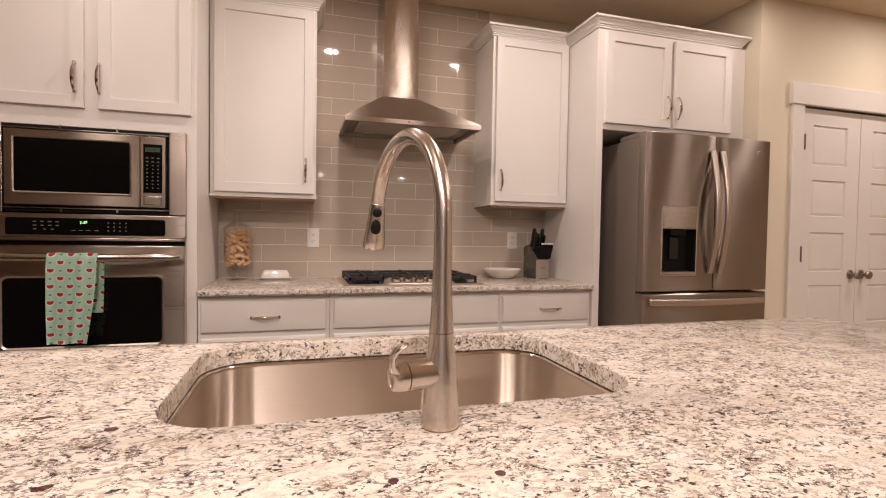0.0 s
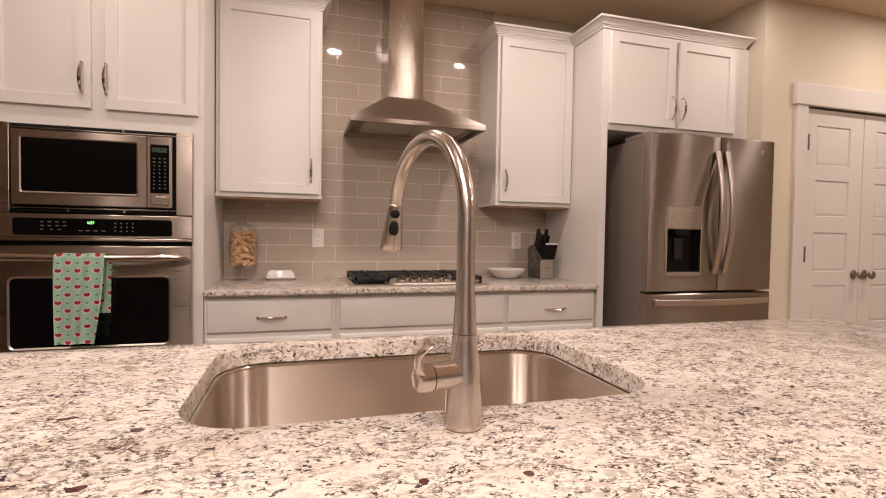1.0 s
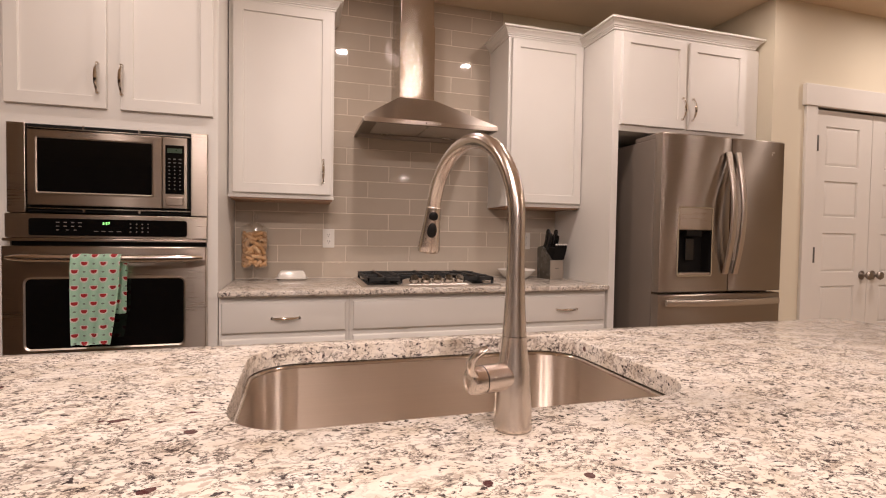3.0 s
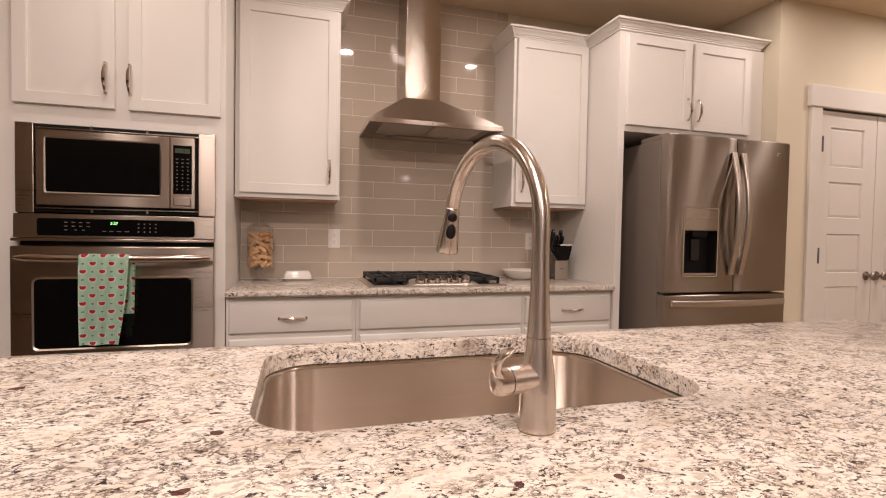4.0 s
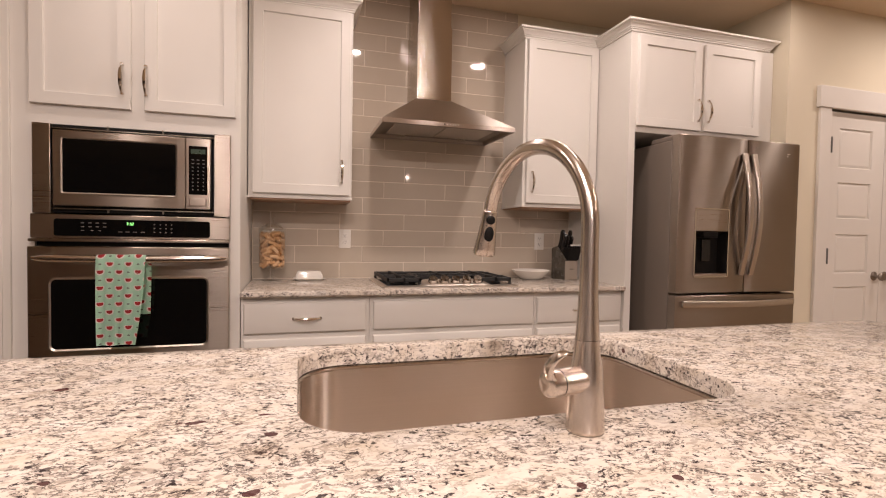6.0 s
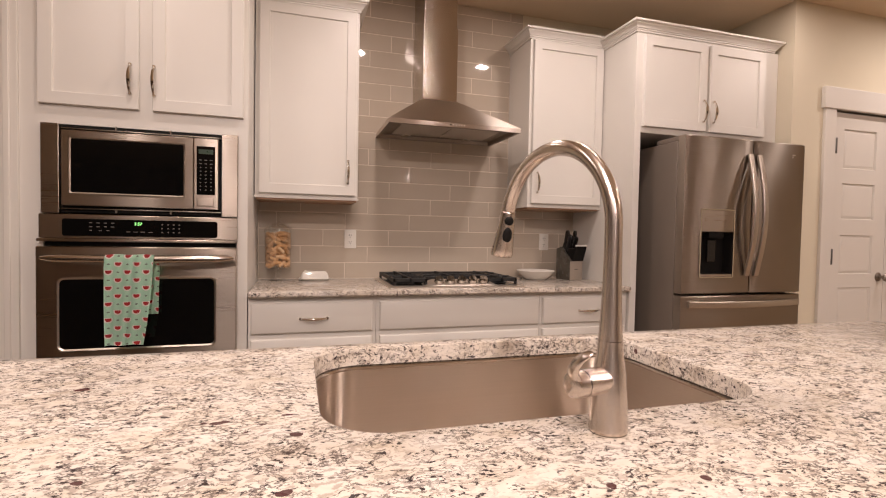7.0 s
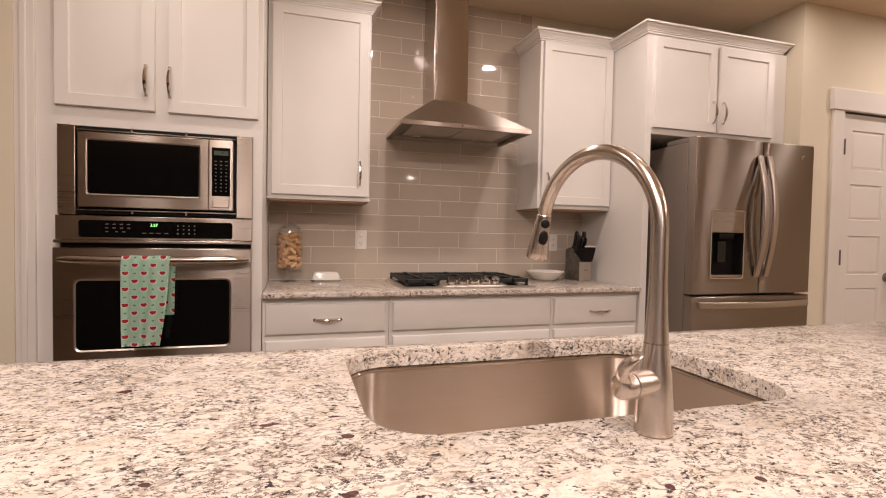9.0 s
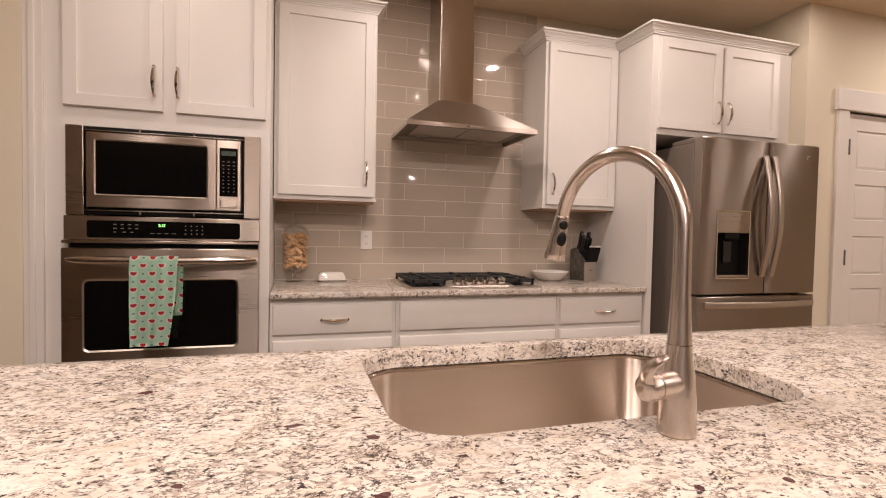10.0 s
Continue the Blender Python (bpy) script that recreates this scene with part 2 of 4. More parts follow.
g.link(shine.outputs[0], both.inputs[2])
g.link(both.outputs[0], g.t.nodes["Material Output"].inputs[0])
M_GLASS = g.m
g = Nodes("green_digits")
g.set(color=(0.1, 0.3, 0.1), emit=(0.35, 1.0, 0.25), emit_strength=2.0)
M_DIGIT = g.m


# ---- mesh helpers ----
ORG = {}


def finish(bm, name, mat, origin, angle=35):
    bmesh.ops.recalc_face_normals(bm, faces=bm.faces)
    bmesh.ops.translate(bm, vec=-Vector(origin), verts=bm.verts)
    limit = radians(angle)
    for f in bm.faces:
        f.smooth = True
    for e in bm.edges:
        if len(e.link_faces) == 2 and e.calc_face_angle(0.0) > limit:
            e.smooth = False
    me = bpy.data.meshes.new(name)
    bm.to_mesh(me)
    bm.free()
    me.materials.append(mat)
    return me


def thing(name, loc, label, category, group="", kind=""):
    ob = new(name)
    ob.location = loc
    ob.empty_display_size = 0.05
    ORG[ob] = Vector(loc)
    return tagged(ob, label, category, group, kind)


def part(name, bm, mat, parent, label="", angle=35):
    ob = new(name, finish(bm, name, mat, ORG[parent], angle))
    ob.parent = parent
    ORG[ob] = ORG[parent]
    return tagged(ob, label)


def single(name, bm, mat, loc, label="", category="", group="", kind="", angle=35):
    ob = new(name, finish(bm, name, mat, loc, angle))
    ob.location = loc
    ORG[ob] = Vector(loc)
    return tagged(ob, label, category, group, kind)


def box(x0, x1, y0, y1, z0, z1, bevel=0.0, seg=2, bm=None):
    own = bmesh.new()
    bmesh.ops.create_cube(own, size=1.0, matrix=Matrix.Translation(((x0 + x1) / 2, (y0 + y1) / 2, (z0 + z1) / 2)) @ Matrix.Diagonal((x1 - x0, y1 - y0, z1 - z0, 1)))
    if bevel:
        bmesh.ops.bevel(own, geom=own.edges[:], offset=bevel, segments=seg, profile=0.5, affect="EDGES")
        own.normal_update()
        for f in own.faces:
            if max(abs(c) for c in f.normal) > 0.999:
                for e in f.edges:
                    e.smooth = False
    if bm is None:
        return own
    me = bpy.data.meshes.new("tmp")
    own.to_mesh(me)
    own.free()
    bm.from_mesh(me)
    bpy.data.meshes.remove(me)
    return bm


def loft(loops, closed=False, caps=True, bm=None):
    """Faces between loops of as many points each; caps close the ends."""
    bm = bm or bmesh.new()
    rows = [[bm.verts.new(p) for p in lp] for lp in loops]
    n = len(rows[0])
    pairs = list(zip(rows, rows[1:])) + ([(rows[-1], rows[0])] if closed else [])
    for a, b in pairs:
        for i in range(n):
            j = (i + 1) % n
            bm.faces.new((a[i], a[j], b[j], b[i]))
    if caps and not closed:
        bm.faces.new(rows[0][::-1])
        bm.faces.new(rows[-1])
    return bm


def rounded(x0, x1, y0, y1, r, z, k=6):
    """A rounded rectangle as a loop of points, all round in one sense."""
    out = []
    for cx, cy, a0 in ((x1 - r, y1 - r, 0), (x0 + r, y1 - r, 90), (x0 + r, y0 + r, 180), (x1 - r, y0 + r, 270)):
        for i in range(k + 1):
            a = radians(a0 + 90 * i / k)
            out.append((cx + r * math.cos(a), cy + r * math.sin(a), z))
    return out


def lathe(profile, centre=(0, 0, 0), k=32, bm=None):
    """A turned shape from (radius, height) pairs; the ends are capped where the radius is not zero."""
    c = Vector(centre)
    loops = [[c + Vector((max(r, 1e-4) * math.cos(2 * math.pi * i / k), max(r, 1e-4) * math.sin(2 * math.pi * i / k), h)) for i in range(k)] for r, h in profile]
    return loft(loops, bm=bm)


def sweep(points, radii, k=12, flat=1.0, up=(0, 0, 1), bm=None, square=1.0):
    """A tube along points; radii one a point; flat squeezes it across its second axis."""
    pts = [Vector(p) for p in points]
    up, loops = Vector(up), []
    for i, p in enumerate(pts):
        d = (pts[min(i + 1, len(pts) - 1)] - pts[max(i - 1, 0)]).normalized()
        a = d.cross(up)
        if a.length < 1e-4:
            a = d.cross(Vector((0, 1, 0)))
        a.normalize()
        b = d.cross(a).normalized()
        r = radii[i]
        cs = [(math.cos(2 * math.pi * j / k), math.sin(2 * math.pi * j / k)) for j in range(k)]
        loops.append([p + a * r * math.copysign(abs(c) ** square, c) + b * r * flat * math.copysign(abs(q) ** square, q) for c, q in cs])
    return loft(loops, bm=bm)


def rect(x0, x1, z0, z1, y):
    return [(x0, y, z0), (x1, y, z0), (x1, y, z1), (x0, y, z1)]


def framed_panel(x0, x1, z0, z1, yf, t=0.02, fw=0.05, rec=0.009):
    """A flat-panel door or drawer front that faces -y, its middle let in."""
    e = 0.002
    return loft([rect(x0, x1, z0, z1, yf + t), rect(x0, x1, z0, z1, yf + e), rect(x0 + e, x1 - e, z0 + e, z1 - e, yf),
                 rect(x0 + fw, x1 - fw, z0 + fw, z1 - fw, yf), rect(x0 + fw + 0.003, x1 - fw - 0.003, z0 + fw + 0.003, z1 - fw - 0.003, yf + rec)])


def slab_front(x0, x1, z0, z1, yf, t=0.02, e=0.006):
    """A flat drawer front with eased edges, facing -y."""
    return loft([rect(x0, x1, z0, z1, yf + t), rect(x0, x1, z0, z1, yf + e), rect(x0 + e * 0.35, x1 - e * 0.35, z0 + e * 0.35, z1 - e * 0.35, yf + e * 0.35), rect(x0 + e, x1 - e, z0 + e, z1 - e, yf)])


def bow_pull(c, yf, length, upright=True, out=0.030, bm=None):
    """A bowed cabinet pull, thick in the middle and tapering to its two feet."""
    pts, rad = [], []
    n = 14
    for i in range(n + 1):
        u = i / n
        s = (u - 0.5) * length
        d = -out * math.sin(math.pi * u) ** 0.6
        pts.append((c[0], yf + d, c[1] + s) if upright else (c[0] + s, yf + d, c[1]))
        rad.append(0.0035 + 0.0045 * math.sin(math.pi * u))
    bm = sweep(pts, rad, 8, 1.0, (1, 0, 0) if upright else (0, 0, 1), bm)
    for sgn in (-1, 1):
        s = sgn * length * 0.47
        p = (c[0], yf, c[1] + s) if upright else (c[0] + s, yf, c[1])
        q = (p[0], yf - 0.010, p[2])
        sweep([p, q], [0.008, 0.006], 10, 1.0, (1, 0, 0), bm)
    return bm


def text_mesh(body, size, x, y, z):
    cu = bpy.data.curves.new("digits", "FONT")
    cu.body, cu.size, cu.extrude, cu.align_x, cu.align_y = body, size, 0.0004, "CENTER", "CENTER"
    ob = bpy.data.objects.new("digits", cu)
    scene.collection.objects.link(ob)
    me = bpy.data.meshes.new_from_object(ob.evaluated_get(bpy.context.evaluated_depsgraph_get()))
    bpy.data.objects.remove(ob)
    bm = bmesh.new()
    bm.from_mesh(me)
    bm.transform(pose(x, y, z, 90, 0, 0))
    return bm


# ---- the room ----
WALL_Y = 0.638
XL, XR, YB = -7.0, 6.8, -10.6


def structure(name, bm, mat, label, loc=(0, 0, 0)):
    return single(name, bm, mat, loc, label, kind="structure")


structure("floor", box(XL, XR, YB, WALL_Y, -0.05, 0), M_FLOOR, "light oak floor of the kitchen")
structure("ceiling", box(XL, XR, YB, WALL_Y + 0.1, CEIL, CEIL + 0.1), M_CEIL, "plain cream painted ceiling")
wall_north = structure("wall_north", box(-0.92, 3.19, WALL_Y, WALL_Y + 0.1, 0, CEIL), M_WALL, "beige painted wall behind the cabinets, tiled over the counter")
structure("wall_left_of_oven", box(XL, -0.905, 0.0, WALL_Y + 0.1, 0, CEIL), M_WALL, "beige painted wall beside the oven cabinet")
# west and south walls are out of view, dark so steel and glass mirror little
structure("wall_west", box(XL - 0.1, XL, YB, WALL_Y + 0.1, 0, CEIL), M_DARKROOM, "plain unseen wall, coloured dark to keep reflections dark")
structure("wall_east", box(XR, XR + 0.1, YB, WALL_Y + 0.1, 0, CEIL), M_WALL, "plain beige painted wall")
structure("wall_south", box(XL, XR, YB - 0.1, YB, 0, CEIL), M_DARKROOM, "plain unseen wall, coloured dark to keep reflections dark")

# pantry wall with a double door in its opening
PY = -0.10
DX0, DX1, DZ = 3.543, 4.617, 2.03
pw = [(3.19, 0), (DX0 - 0.02, 0), (DX0 - 0.02, DZ + 0.02), (DX1 + 0.02, DZ + 0.02), (DX1 + 0.02, 0), (XR, 0), (XR, CEIL), (3.19, CEIL)]
structure("wall_pantry", loft([[(x, PY, z) for x, z in pw], [(x, PY + 0.1, z) for x, z in pw]]), M_WALL, "beige painted pantry wall with a double door")
structure("wall_pantry_side", box(3.19, 3.31, PY + 0.1, WALL_Y + 0.1, 0, CEIL), M_WALL, "beige painted side of the pantry")
structure("wall_pantry_back", box(3.31, XR, 0.5, 0.6, 0, CEIL), M_WALL, "plain wall closing the pantry")
casing = thing("door_casing", (4.1, PY, 0), "white painted door casing with a plain wide head board", "trim", kind="structure")
part("side_board", box(3.45, DX0, PY - 0.02, PY, 0, DZ, 0.003), M_TRIM, casing)
part("side_board", box(DX1, DX1 + 0.115, PY - 0.02, PY, 0, DZ, 0.003), M_TRIM, casing)
part("head_board", box(3.43, DX1 + 0.135, PY - 0.03, PY, DZ, DZ + 0.135, 0.004), M_TRIM, casing)


def panel_door(x0, x1, hinge_left):
    """A painted door with five let-in panels, hinges and a knob."""
    d = thing("door_1" if hinge_left else "door_2", ((x0 + x1) / 2, PY, 0), "white painted five-panel pantry door, closed", "door", "pantry doors", "structure")
    yf, z0 = PY + 0.012, 0.01
    levels = [(0.17, 0.545), (0.63, 0.886), (0.975, 1.232), (1.335, 1.57), (1.665, 1.92)]
    px0, px1 = x0 + 0.115, x1 - 0.115
    bm = box(x0, px0, yf, yf + 0.035, z0, DZ - 0.008)
    box(px1, x1, yf, yf + 0.035, z0, DZ - 0.008, bm=bm)
    edges = [z0] + [v for lv in levels for v in lv] + [DZ - 0.008]
    for i in range(0, len(edges), 2):
        box(px0, px1, yf, yf + 0.035, edges[i], edges[i + 1], bm=bm)
    part("frame", bm, M_TRIM, d)
    for a, b in levels:
        part("panel", loft([rect(px0, px1, a, b, yf + 0.030), rect(px0, px1, a, b, yf), rect(px0 + 0.006, px1 - 0.006, a + 0.006, b - 0.006, yf + 0.012),
                            rect(px0 + 0.008, px1 - 0.008, a + 0.008, b - 0.008, yf + 0.011), rect(px0 + 0.021, px1 - 0.021, a + 0.021, b - 0.021, yf + 0.003), rect(px0 + 0.024, px1 - 0.024, a + 0.024, b - 0.024, yf + 0.003)]), M_TRIM, d)
    hx = x0 + 0.003 if hinge_left else x1 - 0.003
    for hz in (0.25, 1.09, 1.80):
        part("hinge", lathe([(0.004, 0), (0.0052, 0.002), (0.0052, 0.098), (0.004, 0.10)], (hx, PY - 0.021, hz - 0.05), 10), M_MARK, d, "dark steel hinge")
    kx = x1 - 0.048 if hinge_left else x0 + 0.048
    bm = lathe([(0.030, 0), (0.030, 0.004), (0.022, 0.008), (0.010, 0.014), (0.009, 0.032), (0.020, 0.036), (0.027, 0.044), (0.028, 0.052), (0.022, 0.060), (0.0, 0.063)], k=24)
    bm.transform(pose(kx, yf, 0.955, 90, 0, 0))
    part("knob", bm, M_DARKSATIN, d, "dark satin nickel knob")


panel_door(DX0 + 0.003, (DX0 + DX1) / 2 - 0.002, True)
panel_door((DX0 + DX1) / 2 + 0.002, DX1 - 0.003, False)


# ---- cabinets ----
def crown(x0, x1, yf, zb, zt, left, right, yw=WALL_Y - 0.002):
    """A stepped cornice round the top of a cabinet; left and right say which ends turn back to the wall."""
    prof = [(0.0, zb), (0.007, zb), (0.007, zb + 0.009), (0.012, zb + 0.011), (0.012, zb + 0.017), (0.017, zb + 0.019), (0.019, zb + 0.026), (0.026, zt - 0.027), (0.034, zt - 0.021),
            (0.035, zt - 0.016), (0.041, zt - 0.015), (0.045, zt - 0.012), (0.045, zt - 0.002), (0.043, zt)]
    loops = []
    for o, z in prof:
        a, b = x0 - (o if left else 0), x1 + (o if right else 0)
        loops.append([(a, yf - o, z), (b, yf - o, z), (b, yw, z), (a, yw, z)])
    return loft(loops)


def wall_cabinet(x0, x1, door, pull_x, ends, label):
    c = thing("wall_cabinet", ((x0 + x1) / 2, WALL_Y - 0.01, 1.365), label, "cabinet", "wall cabinets")
    bm = box(x0, x1, 0.325, WALL_Y - 0.010, 1.375, 2.385, 0.0015)
    part("body", bm, M_CAB, c)
    part("bottom_rail", box(x0 - 0.004, x1 + 0.004, 0.318, WALL_Y - 0.010, 1.363, 1.375, 0.002), M_CAB, c)
    part("underside", box(x0 + 0.006, x1 - 0.006, 0.330, WALL_Y - 0.014, 1.3545, 1.363), M_UNDERSIDE, c, "brown wooden underside")
    d = part("door", framed_panel(door[0], door[1], 1.388, 2.378, 0.305), M_CAB, c)
    part("handle", bow_pull((pull_x, 1.515), 0.305, 0.128), M_CHROME, d, "bowed chrome handle")
    part("cornice", crown(x0, x1, 0.325, 2.385, 2.447, *ends), M_CAB, c)
    return c


wall_cabinet(0.046, 0.580, (0.067, 0.566), 0.524, (False, True), "white painted wall cabinet with one closed flat-panel door")
wall_cabinet(1.612, 2.121, (1.632, 2.116), 1.668, (True, False), "white painted wall cabinet beside the refrigerator panel")

# tall cabinet that holds microwave and oven
TX0, TX1 = -0.835, 0.041
tall = thing("oven_cabinet", ((TX0 + TX1) / 2, 0.3, 0), "tall white painted cabinet round the built-in microwave and oven", "cabinet")
part("side_panel", box(TX0, -0.755, 0.02, WALL_Y - 0.004, 0.10, 2.385), M_CAB, tall)
part("side_panel", box(-0.006, TX1, 0.02, WALL_Y - 0.004, 0.10, 2.385), M_CAB, tall)
part("upper_box", box(-0.755, -0.006, 0.02, WALL_Y - 0.004, 1.62, 2.385), M_CAB, tall)
part("lower_box", box(-0.755, -0.006, 0.02, WALL_Y - 0.004, 0.10, 0.43), M_CAB, tall)
part("back", box(-0.755, -0.006, 0.60, WALL_Y - 0.004, 0.43, 1.62), M_CAB, tall)
part("plinth", box(TX0, TX1, 0.09, 0.11, 0, 0.10), M_CAB, tall)
for x0, x1, px in ((-0.766, -0.399, -0.430), (-0.347, 0.021, -0.339)):
    d = part("door", framed_panel(x0, x1, 1.70, 2.365, 0.0), M_CAB, tall)
    part("handle", bow_pull((px, 1.827), 0.0, 0.132), M_CHROME, d, "bowed chrome handle")
part("drawer_front", framed_panel(-0.766, 0.021, 0.12, 0.41, 0.0), M_CAB, tall)
part("cornice", crown(TX0, TX1, 0.02, 2.385, 2.447, False, True), M_CAB, tall)
bm = box(-0.905, TX0, 0.006, 0.03, 0, CEIL, 0.002)
box(-0.885, -0.862, 0.0, 0.012, 0, CEIL, 0.003, bm=bm)
structure("trim", bm, M_TRIM, "white painted upright moulding beside the oven cabinet")

# base cabinets
def base_cabinet(x0, x1, fronts, pull, label):
    c = thing("base_cabinet", ((x0 + x1) / 2, 0.3, 0), label, "cabinet", "base cabinets")
    part("body", box(x0, x1, 0.02, WALL_Y - 0.004, 0.10, 0.874), M_CAB, c)
    part("plinth", box(x0, x1, 0.09, 0.11, 0, 0.10), M_CAB, c)
    a, b = fronts
    d = part("drawer_front", slab_front(a, b, 0.703, 0.847, 0.0), M_CAB, c)
    if pull:
        part("handle", bow_pull((pull, 0.772), 0.0, 0.132, False), M_CHROME, d, "bowed chrome handle")
    for z0, z1 in ((0.404, 0.676), (0.12, 0.398)):
        part("drawer_front", slab_front(a, b, z0, z1, 0.0), M_CAB, c)


base_cabinet(0.045, 0.643, (0.058, 0.624), 0.343, "white painted base cabinet with flat drawers under the granite counter")
base_cabinet(0.645, 1.552, (0.662, 1.540), None, "white painted base cabinet with a wide false drawer under the cooktop")
base_cabinet(1.554, 2.119, (1.568, 2.10), 1.855, "white painted base cabinet with flat drawers next to the refrigerator")

# refrigerator surround: side panel and cabinet above
surround = thing("refrigerator_cabinet", (2.65, 0.3, 0), "white painted cabinet and side panel round the refrigerator", "cabinet")
part("side_panel", box(2.123, 2.166, 0.0, WALL_Y - 0.004, 0, 2.372, 0.0015), M_CAB, surround)
part("body", box(2.166, 3.157, 0.0, WALL_Y - 0.004, 1.80, 2.372, 0.0015), M_CAB, surround)
part("side_panel", box(3.157, 3.188, 0.004, WALL_Y - 0.004, 0, 2.372, 0.0015), M_CAB, surround)
for x0, x1, px in ((2.170, 2.614, 2.590), (2.640, 3.066, 2.664)):
    d = part("door", framed_panel(x0, x1, 1.835, 2.352, -0.02), M_CAB, surround)
    part("handle", bow_pull((px, 1.953), -0.02, 0.132), M_CHROME, d, "bowed chrome handle")
part("cornice", crown(2.123, 3.143, 0.0, 2.372, 2.432, True, True), M_CAB, surround)

# ---- counters ----
CT, CB = 0.915, 0.905


def counter(x0, x1, y0, y1, th, r=0.006, corner=0.01, hole=None, top=CT):
    k = 8
    outer = [(0, -th + r), (0, -r), (0.3 * r, -0.3 * r), (r, 0)]
    loops = [rounded(x0 + r, x1 - r, y0 + r, y1 - r, corner, top - th, k)] + [rounded(x0 + i, x1 - i, y0 + i, y1 - i, corner, top + dz, k) for i, dz in outer]
    if not hole:
        return loft(loops)
    hx0, hx1, hy0, hy1, hr = hole
    e = 0.004
    for o, dz in ((e, 0), (0.3 * e, -0.3 * e), (0, -e), (0, -th)):
        loops.append(rounded(hx0 - o, hx1 + o, hy0 - o, hy1 + o, hr + o, top + dz, k))
    return loft(loops, closed=True)


single("counter", counter(0.0435, 2.121, -0.024, WALL_Y - 0.012, 0.03, 0.008, top=CB), M_GRANITE, (1.08, 0.3, CB - 0.03), "speckled cream granite counter on the base cabinets", "counter")
SX0, SX1, SY0, SY1, SR = 0.300, 1.098, -1.757, -1.258, 0.105
single("island_counter", counter(-2.2, 2.205, -2.24, -1.203, 0.04, 0.008, 0.03, (SX0, SX1, SY0, SY1, SR)), M_GRANITE, (0, -1.7, CT - 0.04), "speckled cream granite island top with black and burgundy flecks", "counter")
bm = box(-2.17, SX0 - 0.06, -1.95, -1.24, 0, CT - 0.041)
box(SX1 + 0.06, 2.17, -1.95, -1.24, 0, CT - 0.041, bm=bm)
box(SX0 - 0.06, SX1 + 0.06, -1.95, SY0 - 0.05, 0, CT - 0.041, bm=bm)
box(SX0 - 0.06, SX1 + 0.06, SY1 + 0.012, -1.24, 0, CT - 0.041, bm=bm)
single("island_cabinet", bm, M_ESPRESSO, (0, -1.6, 0), "dark stained wooden island base under the granite top", "cabinet")

# sink
sink = thing("sink", (0.70, -1.5, CT - 0.3), "brushed stainless steel undermount sink in the granite island", "sink")
rim = [rounded(SX0 - o, SX1 + o, SY0 - o, SY1 + o, SR + o, CT + z, 8) for o, z in ((0.030, -0.0425), (0.0, -0.0425), (-0.0035, -0.0432), (-0.0055, -0.0455), (-0.0055, -0.0500), (-0.003, -0.0500), (0.030, -0.0500))]
part("rim", loft(rim, closed=True), M_POLISHED, sink, "bright rolled steel rim")
loops = []
for o, z in ((-0.003, -0.0505), (-0.004, -0.060), (-0.008, -0.215), (-0.020, -0.240), (-0.045, -0.256), (-0.085, -0.260)):
    loops.append(rounded(SX0 - o, SX1 + o, SY0 - o, SY1 + o, max(0.02, SR + o), CT + z, 8))
bm = loft(loops, caps=False)
bm.verts.ensure_lookup_table()
bm.faces.new(bm.verts[-len(loops[0]):])
bmesh.ops.recalc_face_normals(bm, faces=bm.faces)
bmesh.ops.solidify(bm, geom=bm.faces[:], thickness=0.0015)
part("bowl", bm, M_SINK, sink)

# faucet
FX, FY = 0.690, -1.826
faucet = thing("faucet", (FX, FY, CT), "brushed nickel gooseneck pull-down faucet on the granite island", "faucet")
part("base", lathe([(0.0262, 0.0015), (0.0269, 0.003), (0.0269, 0.006), (0.0263, 0.01), (0.0251, 0.05), (0.0225, 0.085), (0.0185, 0.11), (0.0172, 0.1285), (0.0172, 0.1295)], (FX, FY, CT), 40), M_NICKEL, faucet)
part("gasket", lathe([(0.0263, 0), (0.0263, 0.0014)], (FX, FY, CT), 40), M_DARKSATIN, faucet)
d = Vector((-0.052, 0.235, 0)).normalized()
reach = 0.250
arc_z, rr = 1.207, reach / 2
pts, rad = [], []
for z, r in ((1.0455, 0.0170), (1.06, 0.0160), (1.09, 0.0143), (1.12, 0.0131), (1.15, 0.0125), (1.18, 0.0122), (arc_z, 0.0122)):
    pts.append(Vector((FX, FY, z)))
    rad.append(r)
for i in range(1, 29):
    a = math.pi * (1 - i / 28 * 167 / 180)
    pts.append(Vector((FX, FY, arc_z)) + d * (rr + rr * math.cos(a)) + Vector((0, 0, rr * math.sin(a))))
    rad.append(0.0122 + 0.0003 * i / 28)
part("spout", sweep(pts, rad, 24, 1.0, (1, 0.2, 0)), M_NICKEL, faucet)
h0 = pts[-1]
hd = (d * math.sin(radians(13)) - Vector((0, 0, math.cos(radians(13))))).normalized()
hp = [h0 + hd * s for s in (0.0005, 0.002, 0.004, 0.02, 0.045, 0.072, 0.082, 0.085)]
head = part("spray_head", sweep(hp, [0.0118, 0.0132, 0.0136, 0.0146, 0.0170, 0.0198, 0.0206, 0.0195], 24, 1.0, (1, 0.2, 0)), M_NICKEL, faucet)
side = Vector((-0.12, -1, 0)).normalized()
